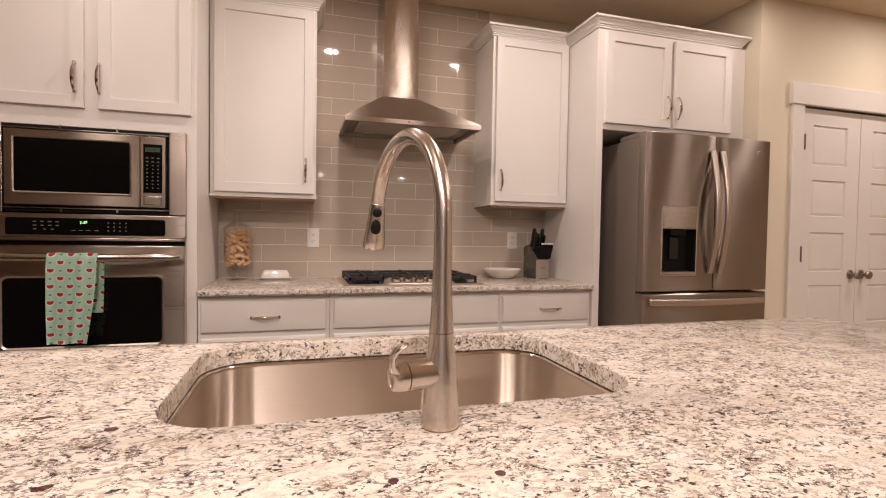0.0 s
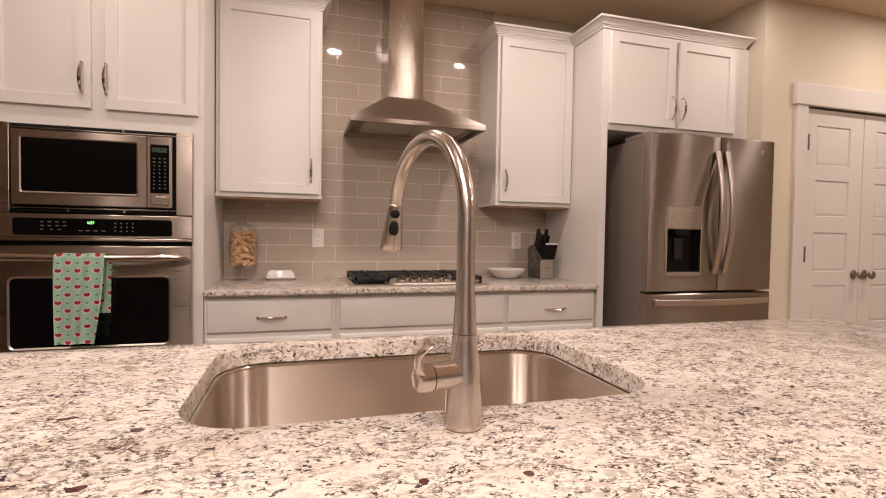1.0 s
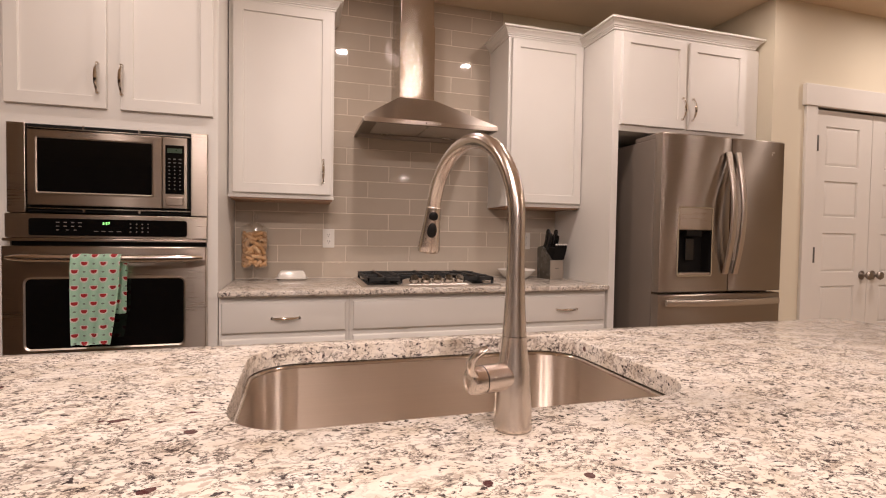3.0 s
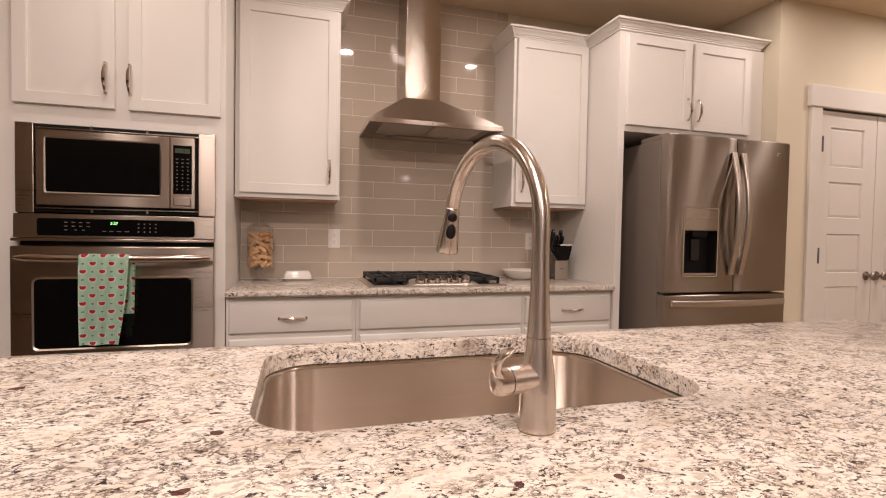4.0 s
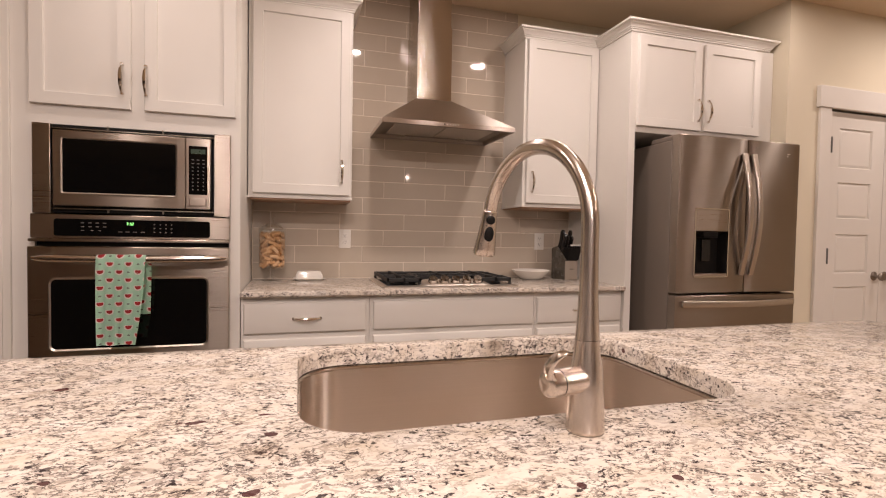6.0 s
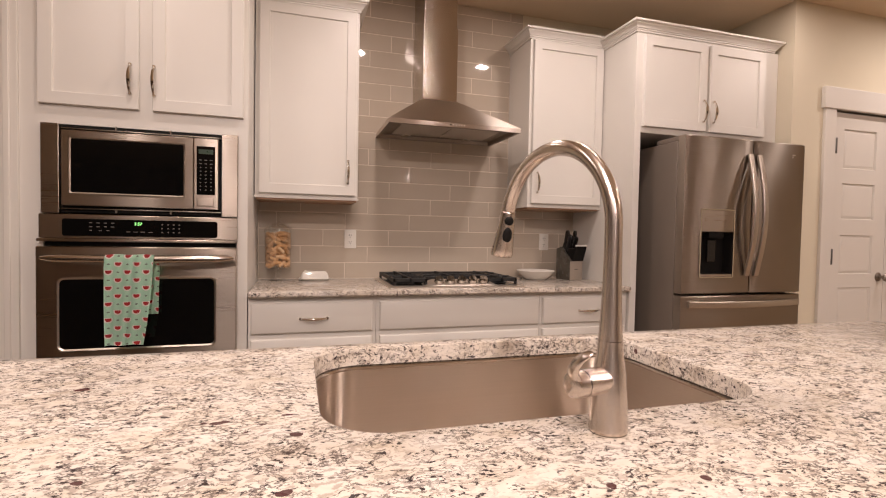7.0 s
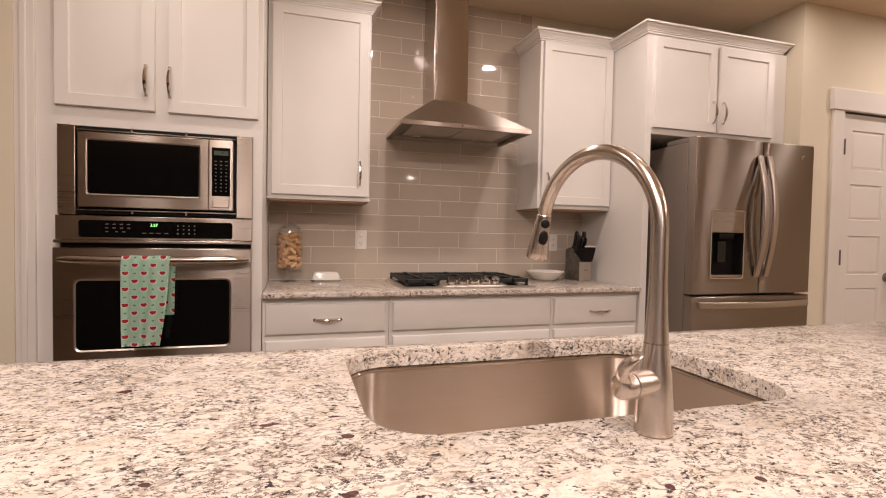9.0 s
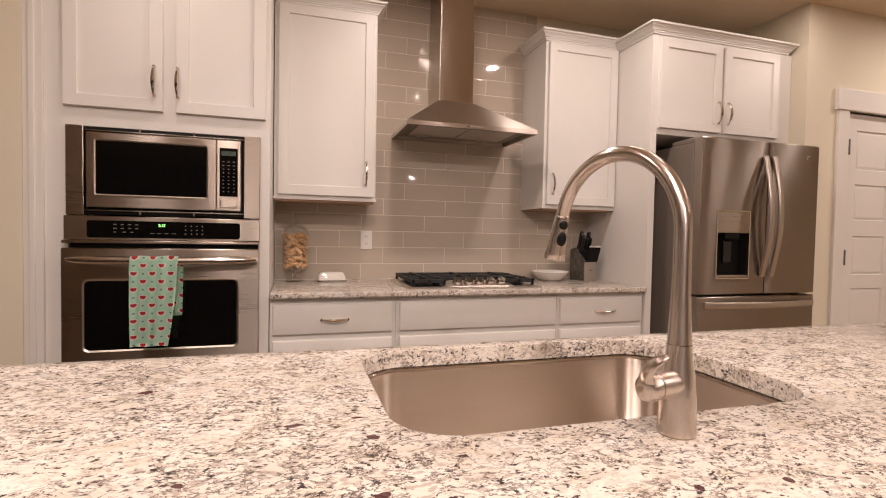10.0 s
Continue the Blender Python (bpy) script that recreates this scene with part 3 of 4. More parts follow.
for s, rx, rz, ro in ((0.020, 0.0085, 0.0085, 0.0142), (0.047, 0.0090, 0.0150, 0.0166)):
    bm = bmesh.new()
    bmesh.ops.create_uvsphere(bm, u_segments=20, v_segments=12, radius=1.0)
    across = side.cross(hd).normalized()
    m = Matrix((across * rx, side * 0.005, hd * rz)).transposed().to_4x4()
    m.translation = h0 + hd * s + side * (ro - 0.001)
    bm.transform(m)
    part("button", bm, M_BLACK, head, "black rubber button")
hv = Vector((-0.975, -0.22, 0.0)).normalized()
hb = Vector((FX, FY, 0.990))
part("valve", sweep([hb, hb + hv * 0.026, hb + hv * 0.030, hb + hv * 0.052], [0.0195, 0.0192, 0.0190, 0.0188], 24), M_NICKEL, faucet)
part("collar", sweep([hb + hv * 0.0521, hb + hv * 0.0534], [0.0181, 0.0181], 24), M_BLACK, faucet)
lev = part("lever", sweep([hb + hv * 0.0535, hb + hv * 0.064, hb + hv * 0.0715, hb + hv * 0.074], [0.0188, 0.0187, 0.0172, 0.0135], 24), M_NICKEL, faucet)
lp = [hb + hv * o + Vector((0.1, -1, 0)).normalized() * q + Vector((0, 0, z)) for o, z, q in
      ((0.060, 0.004, 0.0), (0.069, 0.012, 0.002), (0.0735, 0.022, 0.005), (0.0735, 0.033, 0.011), (0.0700, 0.042, 0.019), (0.0640, 0.0475, 0.026), (0.0600, 0.0495, 0.029))]
part("blade", sweep(lp, [0.0075, 0.0062, 0.0048, 0.0042, 0.0040, 0.0036, 0.0020], 14, 2.3, (0, 1, 0)), M_NICKEL, lev)

# ---- microwave and oven ----
def bars(items, y, bm=None):
    bm = bm or bmesh.new()
    for x, z, w, h in items:
        box(x - w / 2, x + w / 2, y, y + 0.001, z - h / 2, z + h / 2, bm=bm)
    return bm


def window_glass(x0, x1, z0, z1, r, y, t):
    lp = [(p[0], 0, p[1]) for p in rounded(x0, x1, z0, z1, r, 0, 5)]
    return loft([[(a, y + t, c) for a, _, c in lp], [(a, y, c) for a, _, c in lp]])


mw = thing("microwave", (-0.378, 0.2, 1.245), "built-in stainless steel microwave with a black glass door above the oven", "microwave")
part("trim_strip", box(-0.756, -0.692, 0.0, 0.019, 1.247, 1.619, 0.002), M_STEEL, mw)
part("trim_strip", box(-0.068, 0.0, 0.0, 0.019, 1.247, 1.619, 0.002), M_STEEL, mw)
part("trim_line", box(-0.690, -0.070, -0.002, 0.019, 1.2645, 1.2685, 0.0008), M_STEEL, mw)
part("trim_line", box(-0.690, -0.070, -0.002, 0.019, 1.599, 1.603, 0.0008), M_STEEL, mw)
for va, vb in ((1.252, 1.262), (1.604, 1.617)):
    vent = part("vent_bar", box(-0.690, -0.070, 0.014, 0.019, va, vb, 0.001), M_BLACK, mw, "black vent slot")
    for px in (-0.485, -0.275):
        part("vent_clip", box(px - 0.0025, px + 0.0025, 0.001, 0.014, va, vb + 0.003), M_STEEL, vent)
part("body", box(-0.688, -0.072, 0.021, 0.42, 1.249, 1.617), M_BLACK, mw)
mdoor = part("door", box(-0.679, -0.1815, -0.014, 0.016, 1.279, 1.592, 0.002), M_STEEL, mw)
part("window", window_glass(-0.643, -0.220, 1.334, 1.558, 0.006, -0.017, 0.004), M_BLACKGLASS, mdoor, "black glass window")
lp = [(p[0], p[1]) for p in rounded(-0.6475, -0.2155, 1.3295, 1.5625, 0.009, 0, 5)]
li = [(p[0], p[1]) for p in rounded(-0.6425, -0.2205, 1.3345, 1.5575, 0.006, 0, 5)]
part("window_frame", loft([[(a, -0.0135, b) for a, b in lp], [(a, -0.0205, b) for a, b in lp], [(a, -0.0172, b) for a, b in li], [(a, -0.0135, b) for a, b in li]], closed=True), M_SATIN, mdoor, "polished steel window edge")
ctl = part("control_panel", box(-0.1803, -0.080, -0.014, 0.016, 1.279, 1.592, 0.002), M_STEEL, mw)
part("keypad", box(-0.168, -0.093, -0.0165, -0.012, 1.343, 1.558, 0.001), M_BLACKGLASS, ctl, "black keypad")
items = []
for r in range(9):
    for c in range(3):
        items.append((-0.152 + 0.0215 * c, 1.497 - 0.0165 * r, 0.010 if r < 2 else 0.006, 0.004))
part("key_print", bars(items, -0.0172), M_MARK, ctl)
part("display", box(-0.160, -0.101, -0.0172, -0.016, 1.524, 1.544), plain("green_display", (0.02, 0.045, 0.02), 0.3, bump=0.0), ctl, "dim green display")
part("push_button", box(-0.167, -0.096, -0.018, -0.012, 1.291, 1.330, 0.004), M_STEEL, ctl)

oven = thing("wall_oven", (-0.378, 0.2, 0.45), "built-in stainless steel wall oven with a black glass door", "oven")
part("body", box(-0.75, -0.012, 0.021, 0.55, 0.44, 1.24), M_BLACK, oven)
cp = part("control_panel", box(-0.762, 0.0, -0.006, 0.019, 1.143, 1.243, 0.003), M_STEEL, oven)
part("panel_glass", window_glass(-0.678, -0.083, 1.152, 1.224, 0.010, -0.0085, 0.004), M_BLACKGLASS, cp, "black glass control strip")
part("digits", text_mesh("3:37", 0.017, -0.398, -0.0088, 1.206), M_DIGIT, cp, "green lit clock digits 3:37")
left = [(x, z, 0.012, 0.004) for x in (-0.575, -0.548, -0.521, -0.494) for z in (1.208, 1.192)] + [(x, 1.176, 0.010, 0.004) for x in (-0.575, -0.540, -0.512)]
mid = [(x, 1.172, 0.016, 0.003) for x in (-0.435, -0.408, -0.380, -0.350)]
right = [(x, z, 0.006, 0.005) for x in (-0.305, -0.282, -0.260, -0.238) for z in (1.206, 1.189, 1.172)]
for items in (left, mid, right):
    part("key_print", bars(items, -0.0092), M_MARK, cp)
part("lip", box(-0.764, 0.0, -0.024, 0.019, 1.128, 1.141, 0.004), M_STEEL, oven, "polished steel lip")
od = part("door", box(-0.764, 0.0, -0.028, 0.019, 0.470, 1.108, 0.004), M_STEEL, oven)
part("window", window_glass(-0.680, -0.092, 0.678, 0.970, 0.020, -0.0305, 0.004), M_BLACKGLASS, od, "black glass window")
lp = [(p[0], p[1]) for p in rounded(-0.687, -0.085, 0.671, 0.977, 0.025, 0, 5)]
li = [(p[0], p[1]) for p in rounded(-0.6805, -0.0915, 0.6775, 0.9705, 0.020, 0, 5)]
part("window_frame", loft([[(a, -0.0275, b) for a, b in lp], [(a, -0.0345, b) for a, b in lp], [(a, -0.0307, b) for a, b in li], [(a, -0.0275, b) for a, b in li]], closed=True), M_SATIN, od, "polished steel window edge")
pts, rad = [], []
for i in range(25):
    u = i / 24
    x = -0.729 + 0.722 * u
    e = min(u, 1 - u)
    pts.append((x, -0.072 - 0.010 * math.sin(math.pi * u), 1.062 - 0.004 * math.sin(math.pi * u)))
    rad.append(0.006 + 0.0115 * min(1, (e / 0.10)) ** 0.5)
bm = sweep(pts, rad, 16)
for hx in (-0.690, -0.075):
    sweep([(hx, -0.026, 1.060), (hx, -0.074, 1.060)], [0.013, 0.011], 12, bm=bm)
part("handle", bm, M_POLISHED, od, "rounded steel bar handle")


# towel over the oven handle
def towel():
    n, bm = 22, bmesh.new()
    hy, hz, r = -0.081, 1.058, 0.0205
    prof = [(0.0, hy - r - 0.002 - 0.004 * math.sin(k / 20 * 3), 0.703 + (hz - 0.703) * k / 20) for k in range(20)]
    prof += [(0.0, hy - r * math.cos(a), hz + r * math.sin(a)) for a in np.linspace(0, math.pi, 9)]
    prof += [(1.0, hy + r + 0.003, hz - (hz - 0.823) * k / 10) for k in range(1, 11)]
    rows = []
    for j, (back, y, z) in enumerate(prof):
        row = []
        for i in range(n + 1):
            u = i / n
            low = max(0.0, (1.07 - z) / 0.39)
            x0, x1 = -0.495 + 0.005 * low, -0.316 - 0.038 * low ** 1.8
            if back:
                x0, x1 = -0.478, -0.302 - 0.010 * low
            wav = (0.004 + 0.006 * low) * math.sin(u * 9 + 1.2 + 0.8 * low) + 0.003 * math.sin(u * 21 + 2 * low)
            row.append(bm.verts.new((x0 + (x1 - x0) * u, y + (-abs(wav) if not back else 0.0015 * math.sin(u * 7)), z + 0.0015 * math.sin(u * 12 + j))))
        rows.append(row)
    for a, b in zip(rows, rows[1:]):
        for i in range(n):
            bm.faces.new((a[i], a[i + 1], b[i + 1], b[i]))
    bmesh.ops.solidify(bm, geom=bm.faces[:], thickness=0.0022)
    return bm


single("dish_towel", towel(), M_TOWEL, (-0.41, -0.09, 0.68), "mint cotton towel with red melon print over the oven handle", "towel", angle=60)

# ---- range hood ----
HX0, HX1, HY0, HY1, HZ = 0.722, 1.482, 0.165, WALL_Y - 0.010, 1.775
hood = thing("range_hood", (1.097, HY1, HZ), "stainless steel chimney range hood on the tiled wall", "range hood")


def ring4(x0, x1, y0, y1, z):
    return [(x0, y0, z), (x1, y0, z), (x1, y1, z), (x0, y1, z)]


bm = loft([ring4(HX0, HX1, HY0, HY1, HZ), ring4(HX0, HX1, HY0, HY1, HZ + 0.025), ring4(HX0 + 0.004, HX1 - 0.004, HY0 + 0.004, HY1, HZ + 0.029),
           ring4(0.945, 1.168, 0.360, HY1, 1.968), ring4(0.951, 1.162, 0.366, HY1, 1.972)], caps=False)
a = ring4(HX0 + 0.018, HX1 - 0.018, HY0 + 0.018, HY1 - 0.018, HZ)
bt = ring4(HX0 + 0.030, HX1 - 0.030, HY0 + 0.030, HY1 - 0.030, HZ + 0.020)
lo = ring4(HX0, HX1, HY0, HY1, HZ)
part("canopy", bm, M_CANOPY, hood, angle=20)
# lip and underside are the same steel, their shade put into the colour
part("lower_lip", loft([lo, a, bt], caps=False), M_DARKSATIN, hood, angle=20)
part("rim", loft([ring4(HX0 - o, HX1 + o, HY0 - o, HY1, z) for o, z in ((0.001, HZ + 0.001), (0.001, HZ + 0.023), (-0.006, HZ + 0.024), (-0.006, HZ + 0.001))], closed=True), M_CANOPY, hood, "bright steel rim")
part("underside", box(HX0 + 0.025, HX1 - 0.025, HY0 + 0.025, HY1 - 0.02, HZ + 0.019, HZ + 0.024), M_DARKSATIN, hood)
for fx0, fx1 in ((0.805, 1.094), (1.101, 1.390)):
    part("filter", box(fx0, fx1, 0.235, 0.535, HZ + 0.013, HZ + 0.019, 0.002), M_MESH, hood, "grey metal mesh filter")
for lx in (0.90, 1.295):
    part("hood_lamp", lathe([(0.030, -0.006), (0.032, -0.002), (0.032, 0.0)], (lx, 0.575, HZ + 0.018), 20), M_CHROME, hood)
part("chimney", box(0.952, 1.160, 0.367, HY1, 1.970, 2.40, 0.002), M_STEEL_V, hood)
part("chimney_sleeve", box(0.957, 1.155, 0.372, HY1, 2.40, CEIL - 0.001, 0.002), M_STEEL_V, hood)
for i in range(6):
    part("button", box(1.060 + 0.0158 * i, 1.067 + 0.0158 * i, HY0 - 0.003, HY0 - 0.001, HZ + 0.010, HZ + 0.017, 0.0005), M_LOGO if i else M_BLACK, hood)

# ---- cooktop ----
CX0, CX1, CY0, CY1 = 0.712, 1.472, 0.030, 0.552
cook = thing("gas_cooktop", (1.092, 0.29, CB), "stainless steel gas cooktop with black cast iron grates", "cooktop")
part("plate", loft([rounded(CX0, CX1, CY0, CY1, 0.012, CB, 4), rounded(CX0, CX1, CY0, CY1, 0.012, CB + 0.006, 4), rounded(CX0 + 0.012, CX1 - 0.012, CY0 + 0.012, CY1 - 0.012, 0.01, CB + 0.011, 4)]), M_TRAYSTEEL, cook)
kp = [(0.012, 0.010), (0.016, 0.016), (0.090, 0.036), (0.120, 0.036), (0.132, 0.010)]
ends = [(0.895, 0.0), (0.915, 0.25), (0.950, 0.9), (0.965, 1.0), (1.262, 1.0), (1.277, 0.9), (1.312, 0.25), (1.332, 0.0)]
part("burner_tray", loft([rounded(CX0 + 0.028, CX1 - 0.028, CY0 + 0.040, CY1 - 0.024, 0.01, CB + z, 4) for z in (0.009, 0.0135)]), M_BLACKGLASS, cook, "black enamelled burner tray")
part("knob_panel", loft([[(x, CY0 + y, CB + 0.010 + (z - 0.010) * k) for y, z in kp] for x, k in ends]), M_TRAYSTEEL, cook, "satin steel knob panel")
for kx in (0.988, 1.051, 1.114, 1.177, 1.240):
    bm = lathe([(0.026, 0), (0.027, 0.004), (0.0235, 0.008), (0.0225, 0.026), (0.019, 0.030), (0.0, 0.0305)], k=20)
    box(-0.005, 0.005, -0.015, 0.015, 0.029, 0.033, 0.001, bm=bm)
    bm.transform(pose(kx, CY0 + 0.052, CB + 0.026, 35, 0, 0))
    part("knob", bm, M_KNOB, cook, "chrome control knob")
for bx, by, br in ((0.825, 0.175, 0.040), (0.825, 0.415, 0.045), (1.092, 0.375, 0.055), (1.358, 0.175, 0.045), (1.358, 0.415, 0.040)):
    part("burner", lathe([(br + 0.012, 0.010), (br + 0.012, 0.016), (br, 0.018), (br, 0.026), (br - 0.006, 0.030), (0.0, 0.030)], (bx, by, CB), 24), M_IRON, cook)


def grate(x0, x1, y0, y1):
    z0, z1, w = CB + 0.028, CB + 0.048, 0.007
    bm = bmesh.new()
    for x in (x0 + w, x1 - w):
        box(x - w, x + w, y0, y1, z0, z1, 0.002, 1, bm)
    for y in (y0 + w, y1 - w, (y0 + y1) / 2):
        box(x0, x1, y - w, y + w, z0, z1, 0.002, 1, bm)
    xm = (x0 + x1) / 2
    box(xm - w, xm + w, y0, y1, z0, z1 + 0.004, 0.002, 1, bm)
    for q in (0.25, 0.75):
        y = y0 + (y1 - y0) * q
        box(x0, x0 + (x1 - x0) * 0.36, y - w * 0.8, y + w * 0.8, z0, z1 + 0.004, 0.002, 1, bm)
        box(x1 - (x1 - x0) * 0.36, x1, y - w * 0.8, y + w * 0.8, z0, z1 + 0.004, 0.002, 1, bm)
    for x in (x0 + w, x1 - w):
        for y in (y0 + w, y1 - w):
            box(x - w, x + w, y - w, y + w, CB + 0.010, z0 + 0.002, 0.002, 1, bm)
    return bm


part("grate", grate(0.742, 0.925, 0.080, 0.532), M_IRON, cook, "black cast iron grate")
part("grate", grate(0.930, 1.254, 0.200, 0.532), M_IRON, cook, "black cast iron grate")
part("grate", grate(1.259, 1.442, 0.080, 0.532), M_IRON, cook, "black cast iron grate")

# ---- refrigerator ----
RX0, RX1, RYF = 2.286, 3.150, -0.225
fr = thing("refrigerator", (2.72, 0.1, 0), "stainless steel french door refrigerator with an ice and water dispenser", "refrigerator")
part("body", box(RX0 + 0.012, RX1 - 0.012, RYF + 0.075, 0.56, 0.02, 1.735, 0.006), M_DARKGREY, fr, "dark grey textured side walls")
for fx in (RX0 + 0.06, RX1 - 0.06):
    part("foot", lathe([(0.02, 0), (0.02, 0.02)], (fx, 0.0, 0.0), 12), M_BLACK, fr)


def bowed(x0, x1, z0, z1, yf, t, belly):
    """A door leaf with rounded upright edges and a slight belly to the front."""
    def line(z, k):
        pts = []
        n = 14
        for i in range(n + 1):
            u = i / n
            x = x0 + (x1 - x0) * u
            e = min(u, 1 - u) * (x1 - x0)
            rnd = 0.004 * (1 - min(1, e / 0.004))
            pts.append((x, yf + rnd - belly * math.sin(math.pi * u) + k, z))
        return pts + [(x1, yf + t, z), (x0, yf + t, z)]
    return loft([line(z0, 0.004), line(z0 + 0.004, 0), line(z1 - 0.006, 0), line(z1, 0.006)])


def cut(bm, hole):
    """The mesh with a box-shaped hole taken out of it."""
    obs = []
    for b in (bm, box(*hole)):
        bmesh.ops.recalc_face_normals(b, faces=b.faces)
        me = bpy.data.meshes.new("tmp")
        b.to_mesh(me)
        b.free()
        obs.append(new("tmp", me))
    m = obs[0].modifiers.new("cut", "BOOLEAN")
    m.operation, m.object, m.solver = "DIFFERENCE", obs[1], "EXACT"
    out = bmesh.new()
    res = bpy.data.meshes.new_from_object(obs[0].evaluated_get(bpy.context.evaluated_depsgraph_get()))
    out.from_mesh(res)
    for o in obs:
        bpy.data.objects.remove(o)
    return out


XS = 2.760
dl = part("left_door", cut(bowed(RX0, XS - 0.003, 0.884, 1.757, RYF, 0.058, 0.006), (2.396, 2.624, RYF - 0.05, RYF + 0.052, 0.992, 1.230)), M_FRIDGE, fr)
dr = part("right_door", bowed(XS + 0.003, RX1, 0.884, 1.757, RYF, 0.058, 0.006), M_FRIDGE, fr)
dz = part("freezer_drawer", bowed(RX0, RX1, 0.075, 0.872, RYF, 0.058, 0.008), M_FRIDGE, fr)
part("hinge_cover", box(RX0 + 0.02, RX0 + 0.13, RYF + 0.07, RYF + 0.26, 1.735, 1.765, 0.008), M_DARKGREY, fr)
part("hinge_cover", box(RX1 - 0.13, RX1 - 0.02, RYF + 0.07, RYF + 0.26, 1.735, 1.765, 0.008), M_DARKGREY, fr)


def bar_handle(p0, p1, out, side_axis, w, bm=None):
    """A flat bowed bar between two points on a door, standing out to -y."""
    p0, p1 = Vector(p0), Vector(p1)
    pts, rad = [], []
    for i in range(25):
        u = i / 24
        lift = out * (0.16 + 0.84 * math.sin(math.pi * u))
        pts.append(p0.lerp(p1, u) + Vector((0, -lift, 0)))
        rad.append(w)
    bm = sweep(pts, rad, 20, 0.5, side_axis, bm, 0.45)
    for u in (0.04, 0.96):
        q = p0.lerp(p1, u)
        sweep([q, q + Vector((0, -out * 0.5, 0))], [w * 0.7, w * 0.7], 10, 1.0, side_axis, bm)
    return bm


part("handle", bar_handle((XS - 0.036, RYF, 0.985), (XS - 0.036, RYF, 1.672), 0.060, (0, 1, 0), 0.0170), M_SATIN, dl, "bowed upright steel handle")
part("handle", bar_handle((XS + 0.032, RYF, 0.985), (XS + 0.032, RYF, 1.672), 0.060, (0, 1, 0), 0.0170), M_SATIN, dr, "bowed upright steel handle")
part("handle", bar_handle((RX0 + 0.042, RYF, 0.825), (RX1 - 0.022, RYF, 0.825), 0.052, (0, 1, 0), 0.0180), M_SATIN, dz, "bowed steel bar handle")

# dispenser on the left door
dx0, dx1, dz0, dz1 = 2.391, 2.628, 0.972, 1.357
yd = RYF - 0.0075
lp = [(p[0], p[1]) for p in rounded(dx0, dx1, dz0, dz1, 0.012, 0, 5)]
li = [(p[0], p[1]) for p in rounded(dx0 + 0.006, dx1 - 0.006, dz0 + 0.006, dz1 - 0.006, 0.008, 0, 5)]
part("dispenser_frame", loft([[(a, yd + 0.006, b) for a, b in lp], [(a, yd - 0.004, b) for a, b in lp], [(a, yd - 0.004, b) for a, b in li], [(a, yd + 0.006, b) for a, b in li]], closed=True), M_CHROME, dl)
part("dispenser_display", box(dx0 + 0.006, dx1 - 0.006, yd - 0.002, yd + 0.004, 1.232, dz1 - 0.006, 0.001), M_STEEL, dl, "smooth grey control panel")
nx0, nx1, nz0, nz1, ny = 2.397, 2.623, 0.993, 1.229, RYF + 0.050
part("dispenser_recess", loft([rect(nx0, nx1, nz0, nz1, yd), rect(nx0 + 0.012, nx1 - 0.012, nz0 + 0.004, nz1 - 0.02, ny)][::-1], caps=False), M_BLACK, dl, "black recess")
part("recess_back", box(nx0, nx1, ny, ny + 0.0015, nz0, nz1), M_BLACK, dl)
part("spout_block", box(2.458, 2.562, yd + 0.004, ny - 0.004, 1.195, 1.227, 0.004), M_BLACK, dl)
part("dispenser_tray", box(dx0 + 0.010, dx1 - 0.010, yd - 0.004, yd + 0.002, dz0 + 0.008, dz0 + 0.022, 0.002), M_STEEL, dl)
part("paddle", box(2.480, 2.540, ny - 0.022, ny - 0.012, 1.06, 1.185, 0.004), M_BLACKGLOSS, dl)
part("side_strip", box(nx0 + 0.003, nx0 + 0.007, yd + 0.002, yd + 0.020, 1.05, 1.185, 0.001), M_STEEL, dl)
part("badge", bars([(3.045, 1.690, 0.05, 0.006), (3.045, 1.678, 0.016, 0.010)], RYF - 0.0045), M_LOGO, dr)

# ---- small things on the counter ----
def outlet(x, z):
    o = thing("wall_outlet", (x, WALL_Y - 0.010, z), "white plastic wall outlet on the tiles", "outlet", "wall outlets")
    y = 0.6275
    part("plate", box(x - 0.035, x + 0.035, y - 0.006, y, z - 0.057, z + 0.057, 0.002), M_PLATE, o)
    for s in (-0.02, 0.02):
        sock = part("socket", box(x - 0.015, x + 0.015, y - 0.008, y - 0.005, z + s - 0.014, z + s + 0.014, 0.003), M_PLATE, o)
        part("slots", bars([(x - 0.006, z + s + 0.003, 0.002, 0.009), (x + 0.006, z + s + 0.003, 0.002, 0.009), (x, z + s - 0.008, 0.004, 0.004)], y - 0.0088), M_BLACK, sock)
    return o


outlet(0.574, 1.147)
outlet(1.893, 1.147)

# glass jar with corks
JX, JY = 0.158, 0.525
jar = thing("glass_jar", (JX, JY, CB), "clear glass apothecary jar filled with wine corks", "jar")
prof = [(0.055, 0.0), (0.056, 0.004), (0.030, 0.014), (0.013, 0.026), (0.011, 0.045), (0.024, 0.060), (0.057, 0.066), (0.070, 0.078), (0.072, 0.100), (0.072, 0.272), (0.076, 0.286),
        (0.073, 0.287), (0.070, 0.274), (0.070, 0.100), (0.067, 0.082), (0.054, 0.071), (0.0, 0.068)]
ob = part("body", lathe(prof, (JX, JY, CB), 36), M_GLASS, jar)
ob.visible_shadow = False
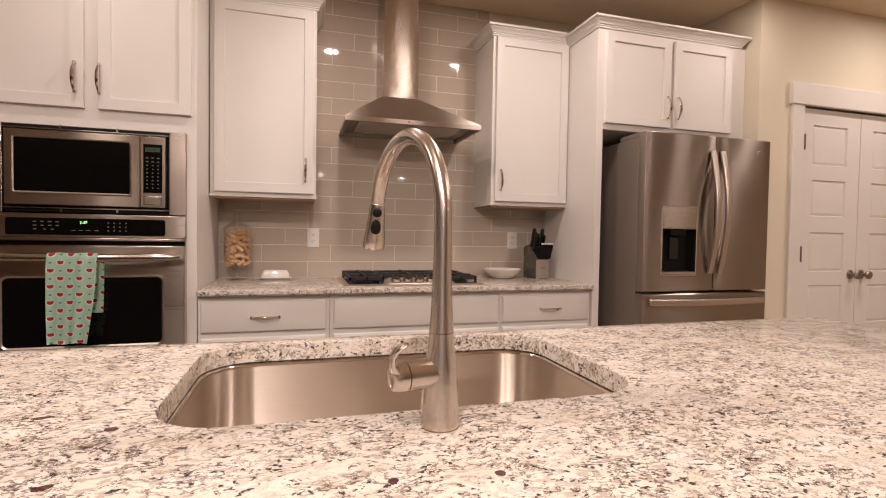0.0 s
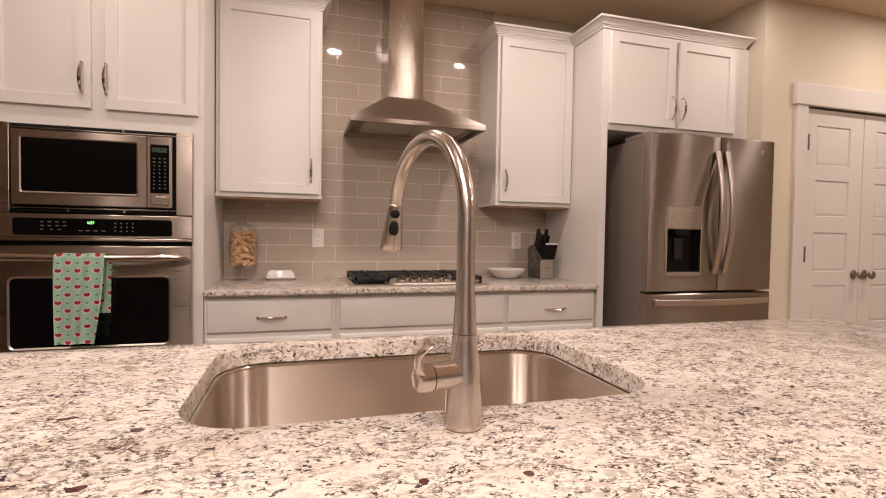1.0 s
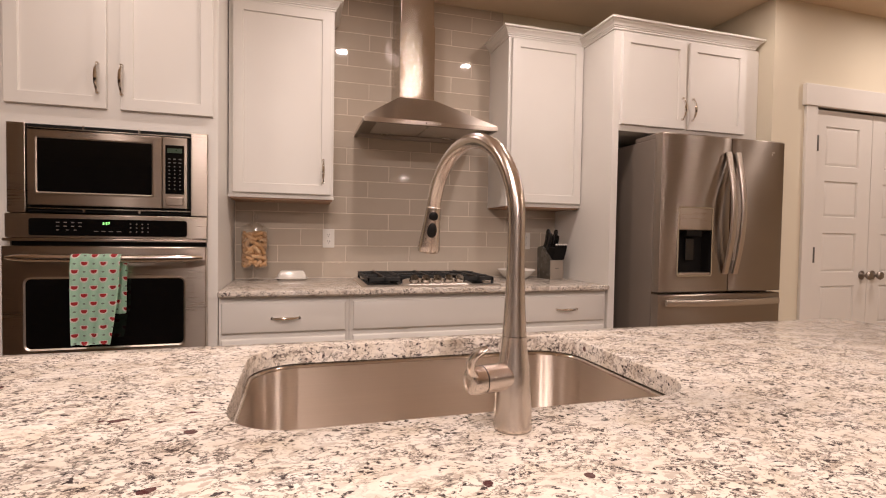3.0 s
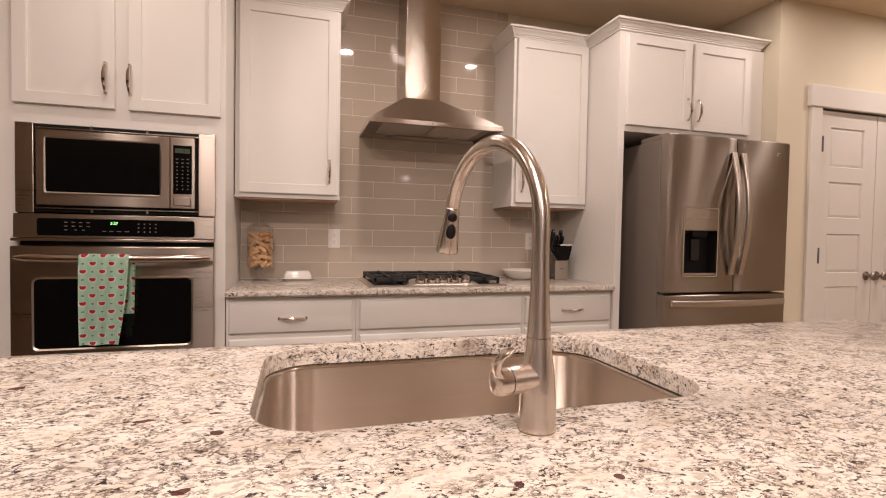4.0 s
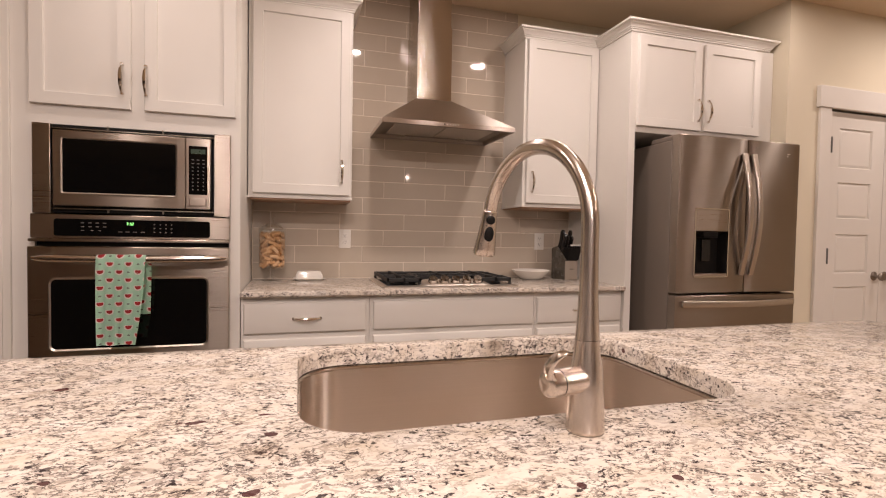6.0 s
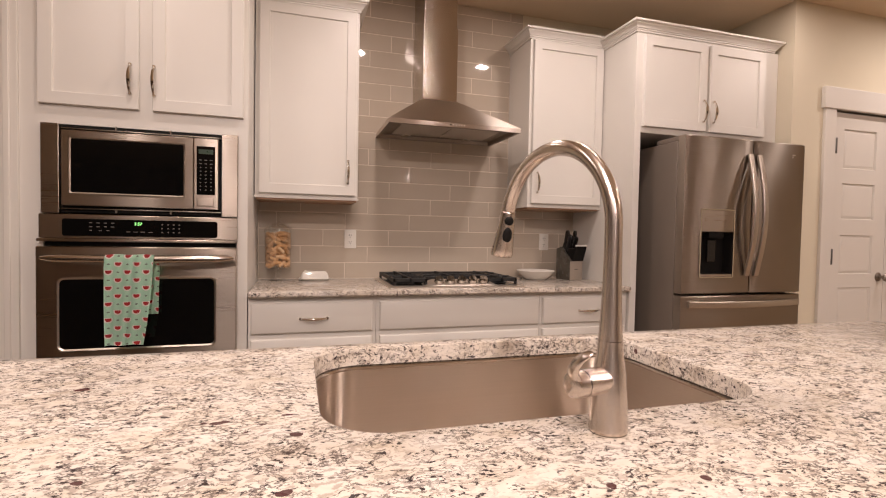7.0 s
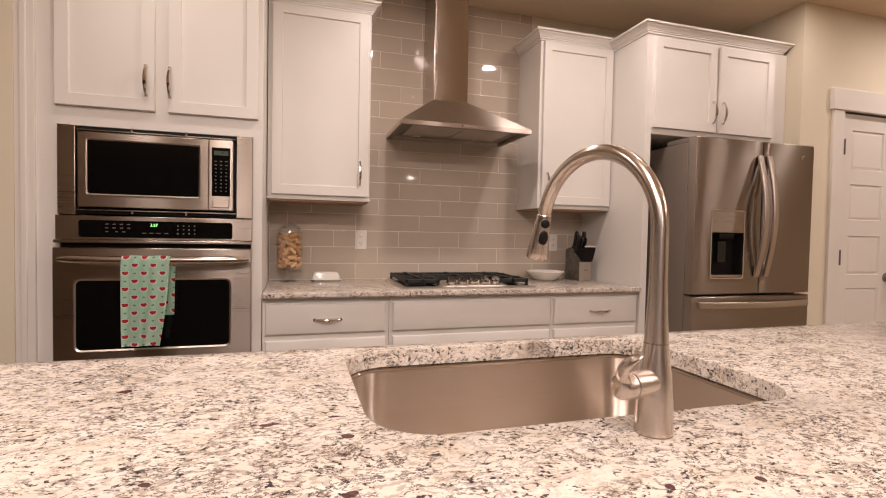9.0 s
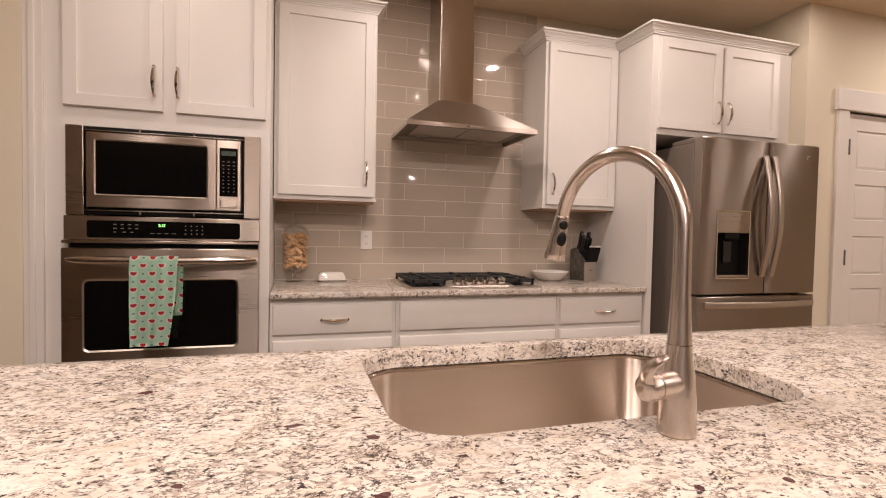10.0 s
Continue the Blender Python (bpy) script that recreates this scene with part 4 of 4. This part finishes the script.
ob = part("lid", lathe([(0.0, 0.3273), (0.026, 0.3244), (0.058, 0.3069), (0.068, 0.288), (0.077, 0.288), (0.078, 0.2933), (0.062, 0.3118), (0.03, 0.3292), (0.014, 0.336), (0.011, 0.3438), (0.019, 0.3535), (0.02, 0.3612), (0.012, 0.3709), (0.006, 0.3777), (0.009, 0.3855), (0.0, 0.3923)], (JX, JY, CB), 36), M_GLASS, jar)
ob.visible_shadow = False
rng = random.Random(5)
cork = None
placed = []
tries = 0
while len(placed) < 120 and tries < 30000:
    tries += 1
    r, a = 0.056 * math.sqrt(rng.random()), rng.uniform(0, 2 * math.pi)
    if rng.random() < 0.6:
        r = 0.0565
    p = Vector((JX + r * math.cos(a), JY + r * math.sin(a), CB + rng.uniform(0.088, 0.268)))
    if any((p - q).length < 0.0225 for q in placed):
        continue
    placed.append(p)
    m = Matrix.Translation(p) @ Euler((rng.uniform(0.9, 2.2), rng.uniform(-0.5, 0.5), a + math.pi / 2 + 1.57 + rng.uniform(-0.5, 0.5))).to_matrix().to_4x4()
    if r > 0.03:
        t = Vector((-math.sin(a), math.cos(a), 0)) * math.cos(rng.uniform(-1.2, 1.2)) + Vector((0, 0, 1)) * rng.uniform(-0.8, 0.8)
        m = Matrix.Translation(p) @ t.to_track_quat("Z", "Y").to_matrix().to_4x4()
    if cork is None:
        cork = new("wine_cork", finish(lathe([(0.0100, -0.0215), (0.0114, -0.020), (0.0114, 0.020), (0.0100, 0.0215)], k=10), "wine_cork", M_CORK, (0, 0, 0)))
        cork.matrix_basis = m
        tagged(cork, "used brown wine cork lying in the glass jar", "cork", "corks in the jar")
    else:
        copy_thing(cork, m)

# butter dish
bd = thing("butter_dish", (0.362, 0.535, CB), "white porcelain butter dish with its lid on", "butter dish")
part("plate", loft([rounded(0.285, 0.439, 0.495, 0.575, 0.02, CB, 5), rounded(0.270, 0.454, 0.482, 0.588, 0.03, CB + 0.010, 5), rounded(0.273, 0.451, 0.485, 0.585, 0.03, CB + 0.012, 5), rounded(0.29, 0.434, 0.50, 0.57, 0.02, CB + 0.007, 5)]), M_PORCELAIN, bd)
part("lid", loft([rounded(0.283, 0.441, 0.500, 0.570, 0.014, CB + 0.009, 5), rounded(0.285, 0.439, 0.502, 0.568, 0.014, CB + 0.03, 5), rounded(0.297, 0.427, 0.508, 0.562, 0.014, CB + 0.050, 5), rounded(0.304, 0.420, 0.514, 0.556, 0.014, CB + 0.054, 5)]), M_PORCELAIN, bd)

# bowl
single("bowl", lathe([(0.066, 0.0), (0.073, 0.002), (0.080, 0.008), (0.113, 0.042), (0.125, 0.056), (0.123, 0.058), (0.109, 0.045), (0.073, 0.012), (0.0, 0.009)], (1.762, 0.48, CB), 40), M_PORCELAIN, (1.762, 0.48, CB), "shallow white porcelain bowl on the counter", "bowl", angle=50)

# knife block
KX, KY = 1.988, 0.439
kb = thing("knife_block", (KX, KY, CB), "slanted grey knife block with black handled knives", "knife block")


def prism(pts, x0, x1, bevel=0.002):
    """A profile in the y, z plane, drawn out along x."""
    bm = loft([[(x0, y, z) for y, z in pts], [(x1, y, z) for y, z in pts]])
    bmesh.ops.bevel(bm, geom=bm.edges[:], offset=bevel, segments=2, affect="EDGES")
    return bm


def kturn(bm):
    bm.transform(Matrix.Translation((KX, KY, CB)) @ pose(0, 0, 0, 0, 0, 15))
    return bm


part("block", kturn(prism([(-0.055, 0.0), (0.066, 0.0), (0.070, 0.20), (0.030, 0.215), (-0.055, 0.125)], -0.054, 0.054)), M_BLOCKGREY, kb, angle=28)
part("front_plate", kturn(prism([(-0.060, 0.001), (-0.056, 0.001), (-0.056, 0.122), (-0.060, 0.122)], -0.055, 0.055, 0.0008)), M_BLOCKPLATE, kb, "pale front plate with a small mark")
part("mark", kturn(box(-0.016, 0.016, -0.0612, -0.0600, 0.066, 0.072)), M_MARK, kb)
part("knife_holder", kturn(prism([(-0.060, 0.124), (0.020, 0.150), (-0.005, 0.207), (-0.084, 0.204)], -0.036, 0.064)), M_BLACK, kb, "black slotted upper block", 28)
kd = Vector((0, -0.30, 0.95)).normalized()
for i in range(5):
    b = Vector((-0.028 + 0.021 * i, -0.074, 0.196))
    kn = part("steak_knife", kturn(sweep([b, b + kd * 0.026], [0.0085, 0.0085], 8, 1.0, (1, 0, 0))), M_BLACK, kb)
    part("end_cap", kturn(sweep([b + kd * 0.0265, b + kd * 0.033], [0.0078, 0.0070], 8, 1.0, (1, 0, 0))), M_CAP, kn, "bright steel end cap")
kd = Vector((0.05, -0.20, 0.97)).normalized()
for x, y, ln, r in ((-0.026, 0.030, 0.136, 0.017), (0.042, 0.030, 0.134, 0.016), (0.064, 0.026, 0.094, 0.013), (-0.004, 0.000, 0.100, 0.014), (-0.034, -0.004, 0.110, 0.015)):
    b = Vector((x, y, 0.190))
    pts = [b + kd * (ln * u) + Vector((0, -0.004 * math.sin(3 * u), 0)) for u in (0, 0.15, 0.4, 0.7, 0.9, 1.0)]
    kn = part("knife_handle", kturn(sweep(pts, [r * 0.9, r, r * 0.85, r, r, r * 0.6], 12, 0.7, (1, 0, 0))), M_BLACKGLOSS, kb)
    part("rivet", kturn(sweep([pts[3] + Vector((0, -r * 0.55, 0)), pts[3] + Vector((0, -r * 0.85, 0))], [0.003, 0.003], 8, 1.0, (1, 0, 0))), M_CHROME, kn)

# ---- ceiling lights and added fill ----
# the added fill lamps get a trim ring too
proto = None
for cx, cy, cw in CANS_AND_FILL:
    if proto is None:
        proto = thing("ceiling_light", (cx, cy, CEIL), "round white recessed ceiling light, lit, some added only as fill", "ceiling light", "recessed ceiling lights")
        part("trim_ring", loft([[(cx + r * math.cos(2 * math.pi * i / 32), cy + r * math.sin(2 * math.pi * i / 32), CEIL - h) for i in range(32)] for r, h in ((0.066, 0.0005), (0.092, 0.0005), (0.090, 0.006), (0.070, 0.008))], closed=True), M_PLATE, proto)
    else:
        copy_thing(proto, pose(cx, cy, CEIL))

# ---- wall tiles ----
part("grout", box(0.0435, 2.121, WALL_Y - 0.0090, WALL_Y, CB - 0.02, 1.40), M_GROUT, wall_north)
part("grout", box(0.50, 1.70, WALL_Y - 0.0090, WALL_Y, 1.40, CEIL - 0.001), M_GROUT, wall_north)
TW, TH, GAP = 0.400, 0.1003, 0.0032
SHAPES = {}


def tile(x0, x1, z0, z1):
    w, h = round(x1 - x0, 3), round(z1 - z0, 3)
    if w < 0.012 or h < 0.010:
        return
    if (w, h) not in SHAPES:
        e = 0.0024
        bm = loft([rect(-w / 2 + i, w / 2 - i, -h / 2 + i, h / 2 - i, y) for i, y in ((0.0, 0.004), (0.0, -0.0012), (0.15 * e, -0.0024), (0.45 * e, -0.0034), (e, -0.004), (2 * e, -0.004))])
        SHAPES[w, h] = finish(bm, "tile", M_TILE, (0, 0, 0), 80)
    ob = new("tile", SHAPES[w, h])
    ob.parent = wall_north
    ob.matrix_basis = pose((x0 + x1) / 2, WALL_Y - 0.0062, (z0 + z1) / 2, TRNG.uniform(-0.06, 0.06), 0, TRNG.uniform(-0.06, 0.06))


TRNG = random.Random(3)
for row in range(-1, 17):
    z0, z1 = 1.003 + TH * row + GAP / 2, 1.003 + TH * (row + 1) - GAP / 2
    lim = (0.046, 2.119) if z0 < 1.37 else (0.50, 1.70)
    z0, z1 = max(z0, CB + 0.003), min(z1, CEIL - 0.003)
    start = 0.680 + 0.1315 * (row % 3) - 4 * TW
    for i in range(9):
        x0, x1 = start + TW * i + GAP / 2, start + TW * (i + 1) - GAP / 2
        x0, x1 = max(x0, lim[0]), min(x1, lim[1])
        if x1 - x0 > 0.012:
            tile(x0, x1, z0, z1)
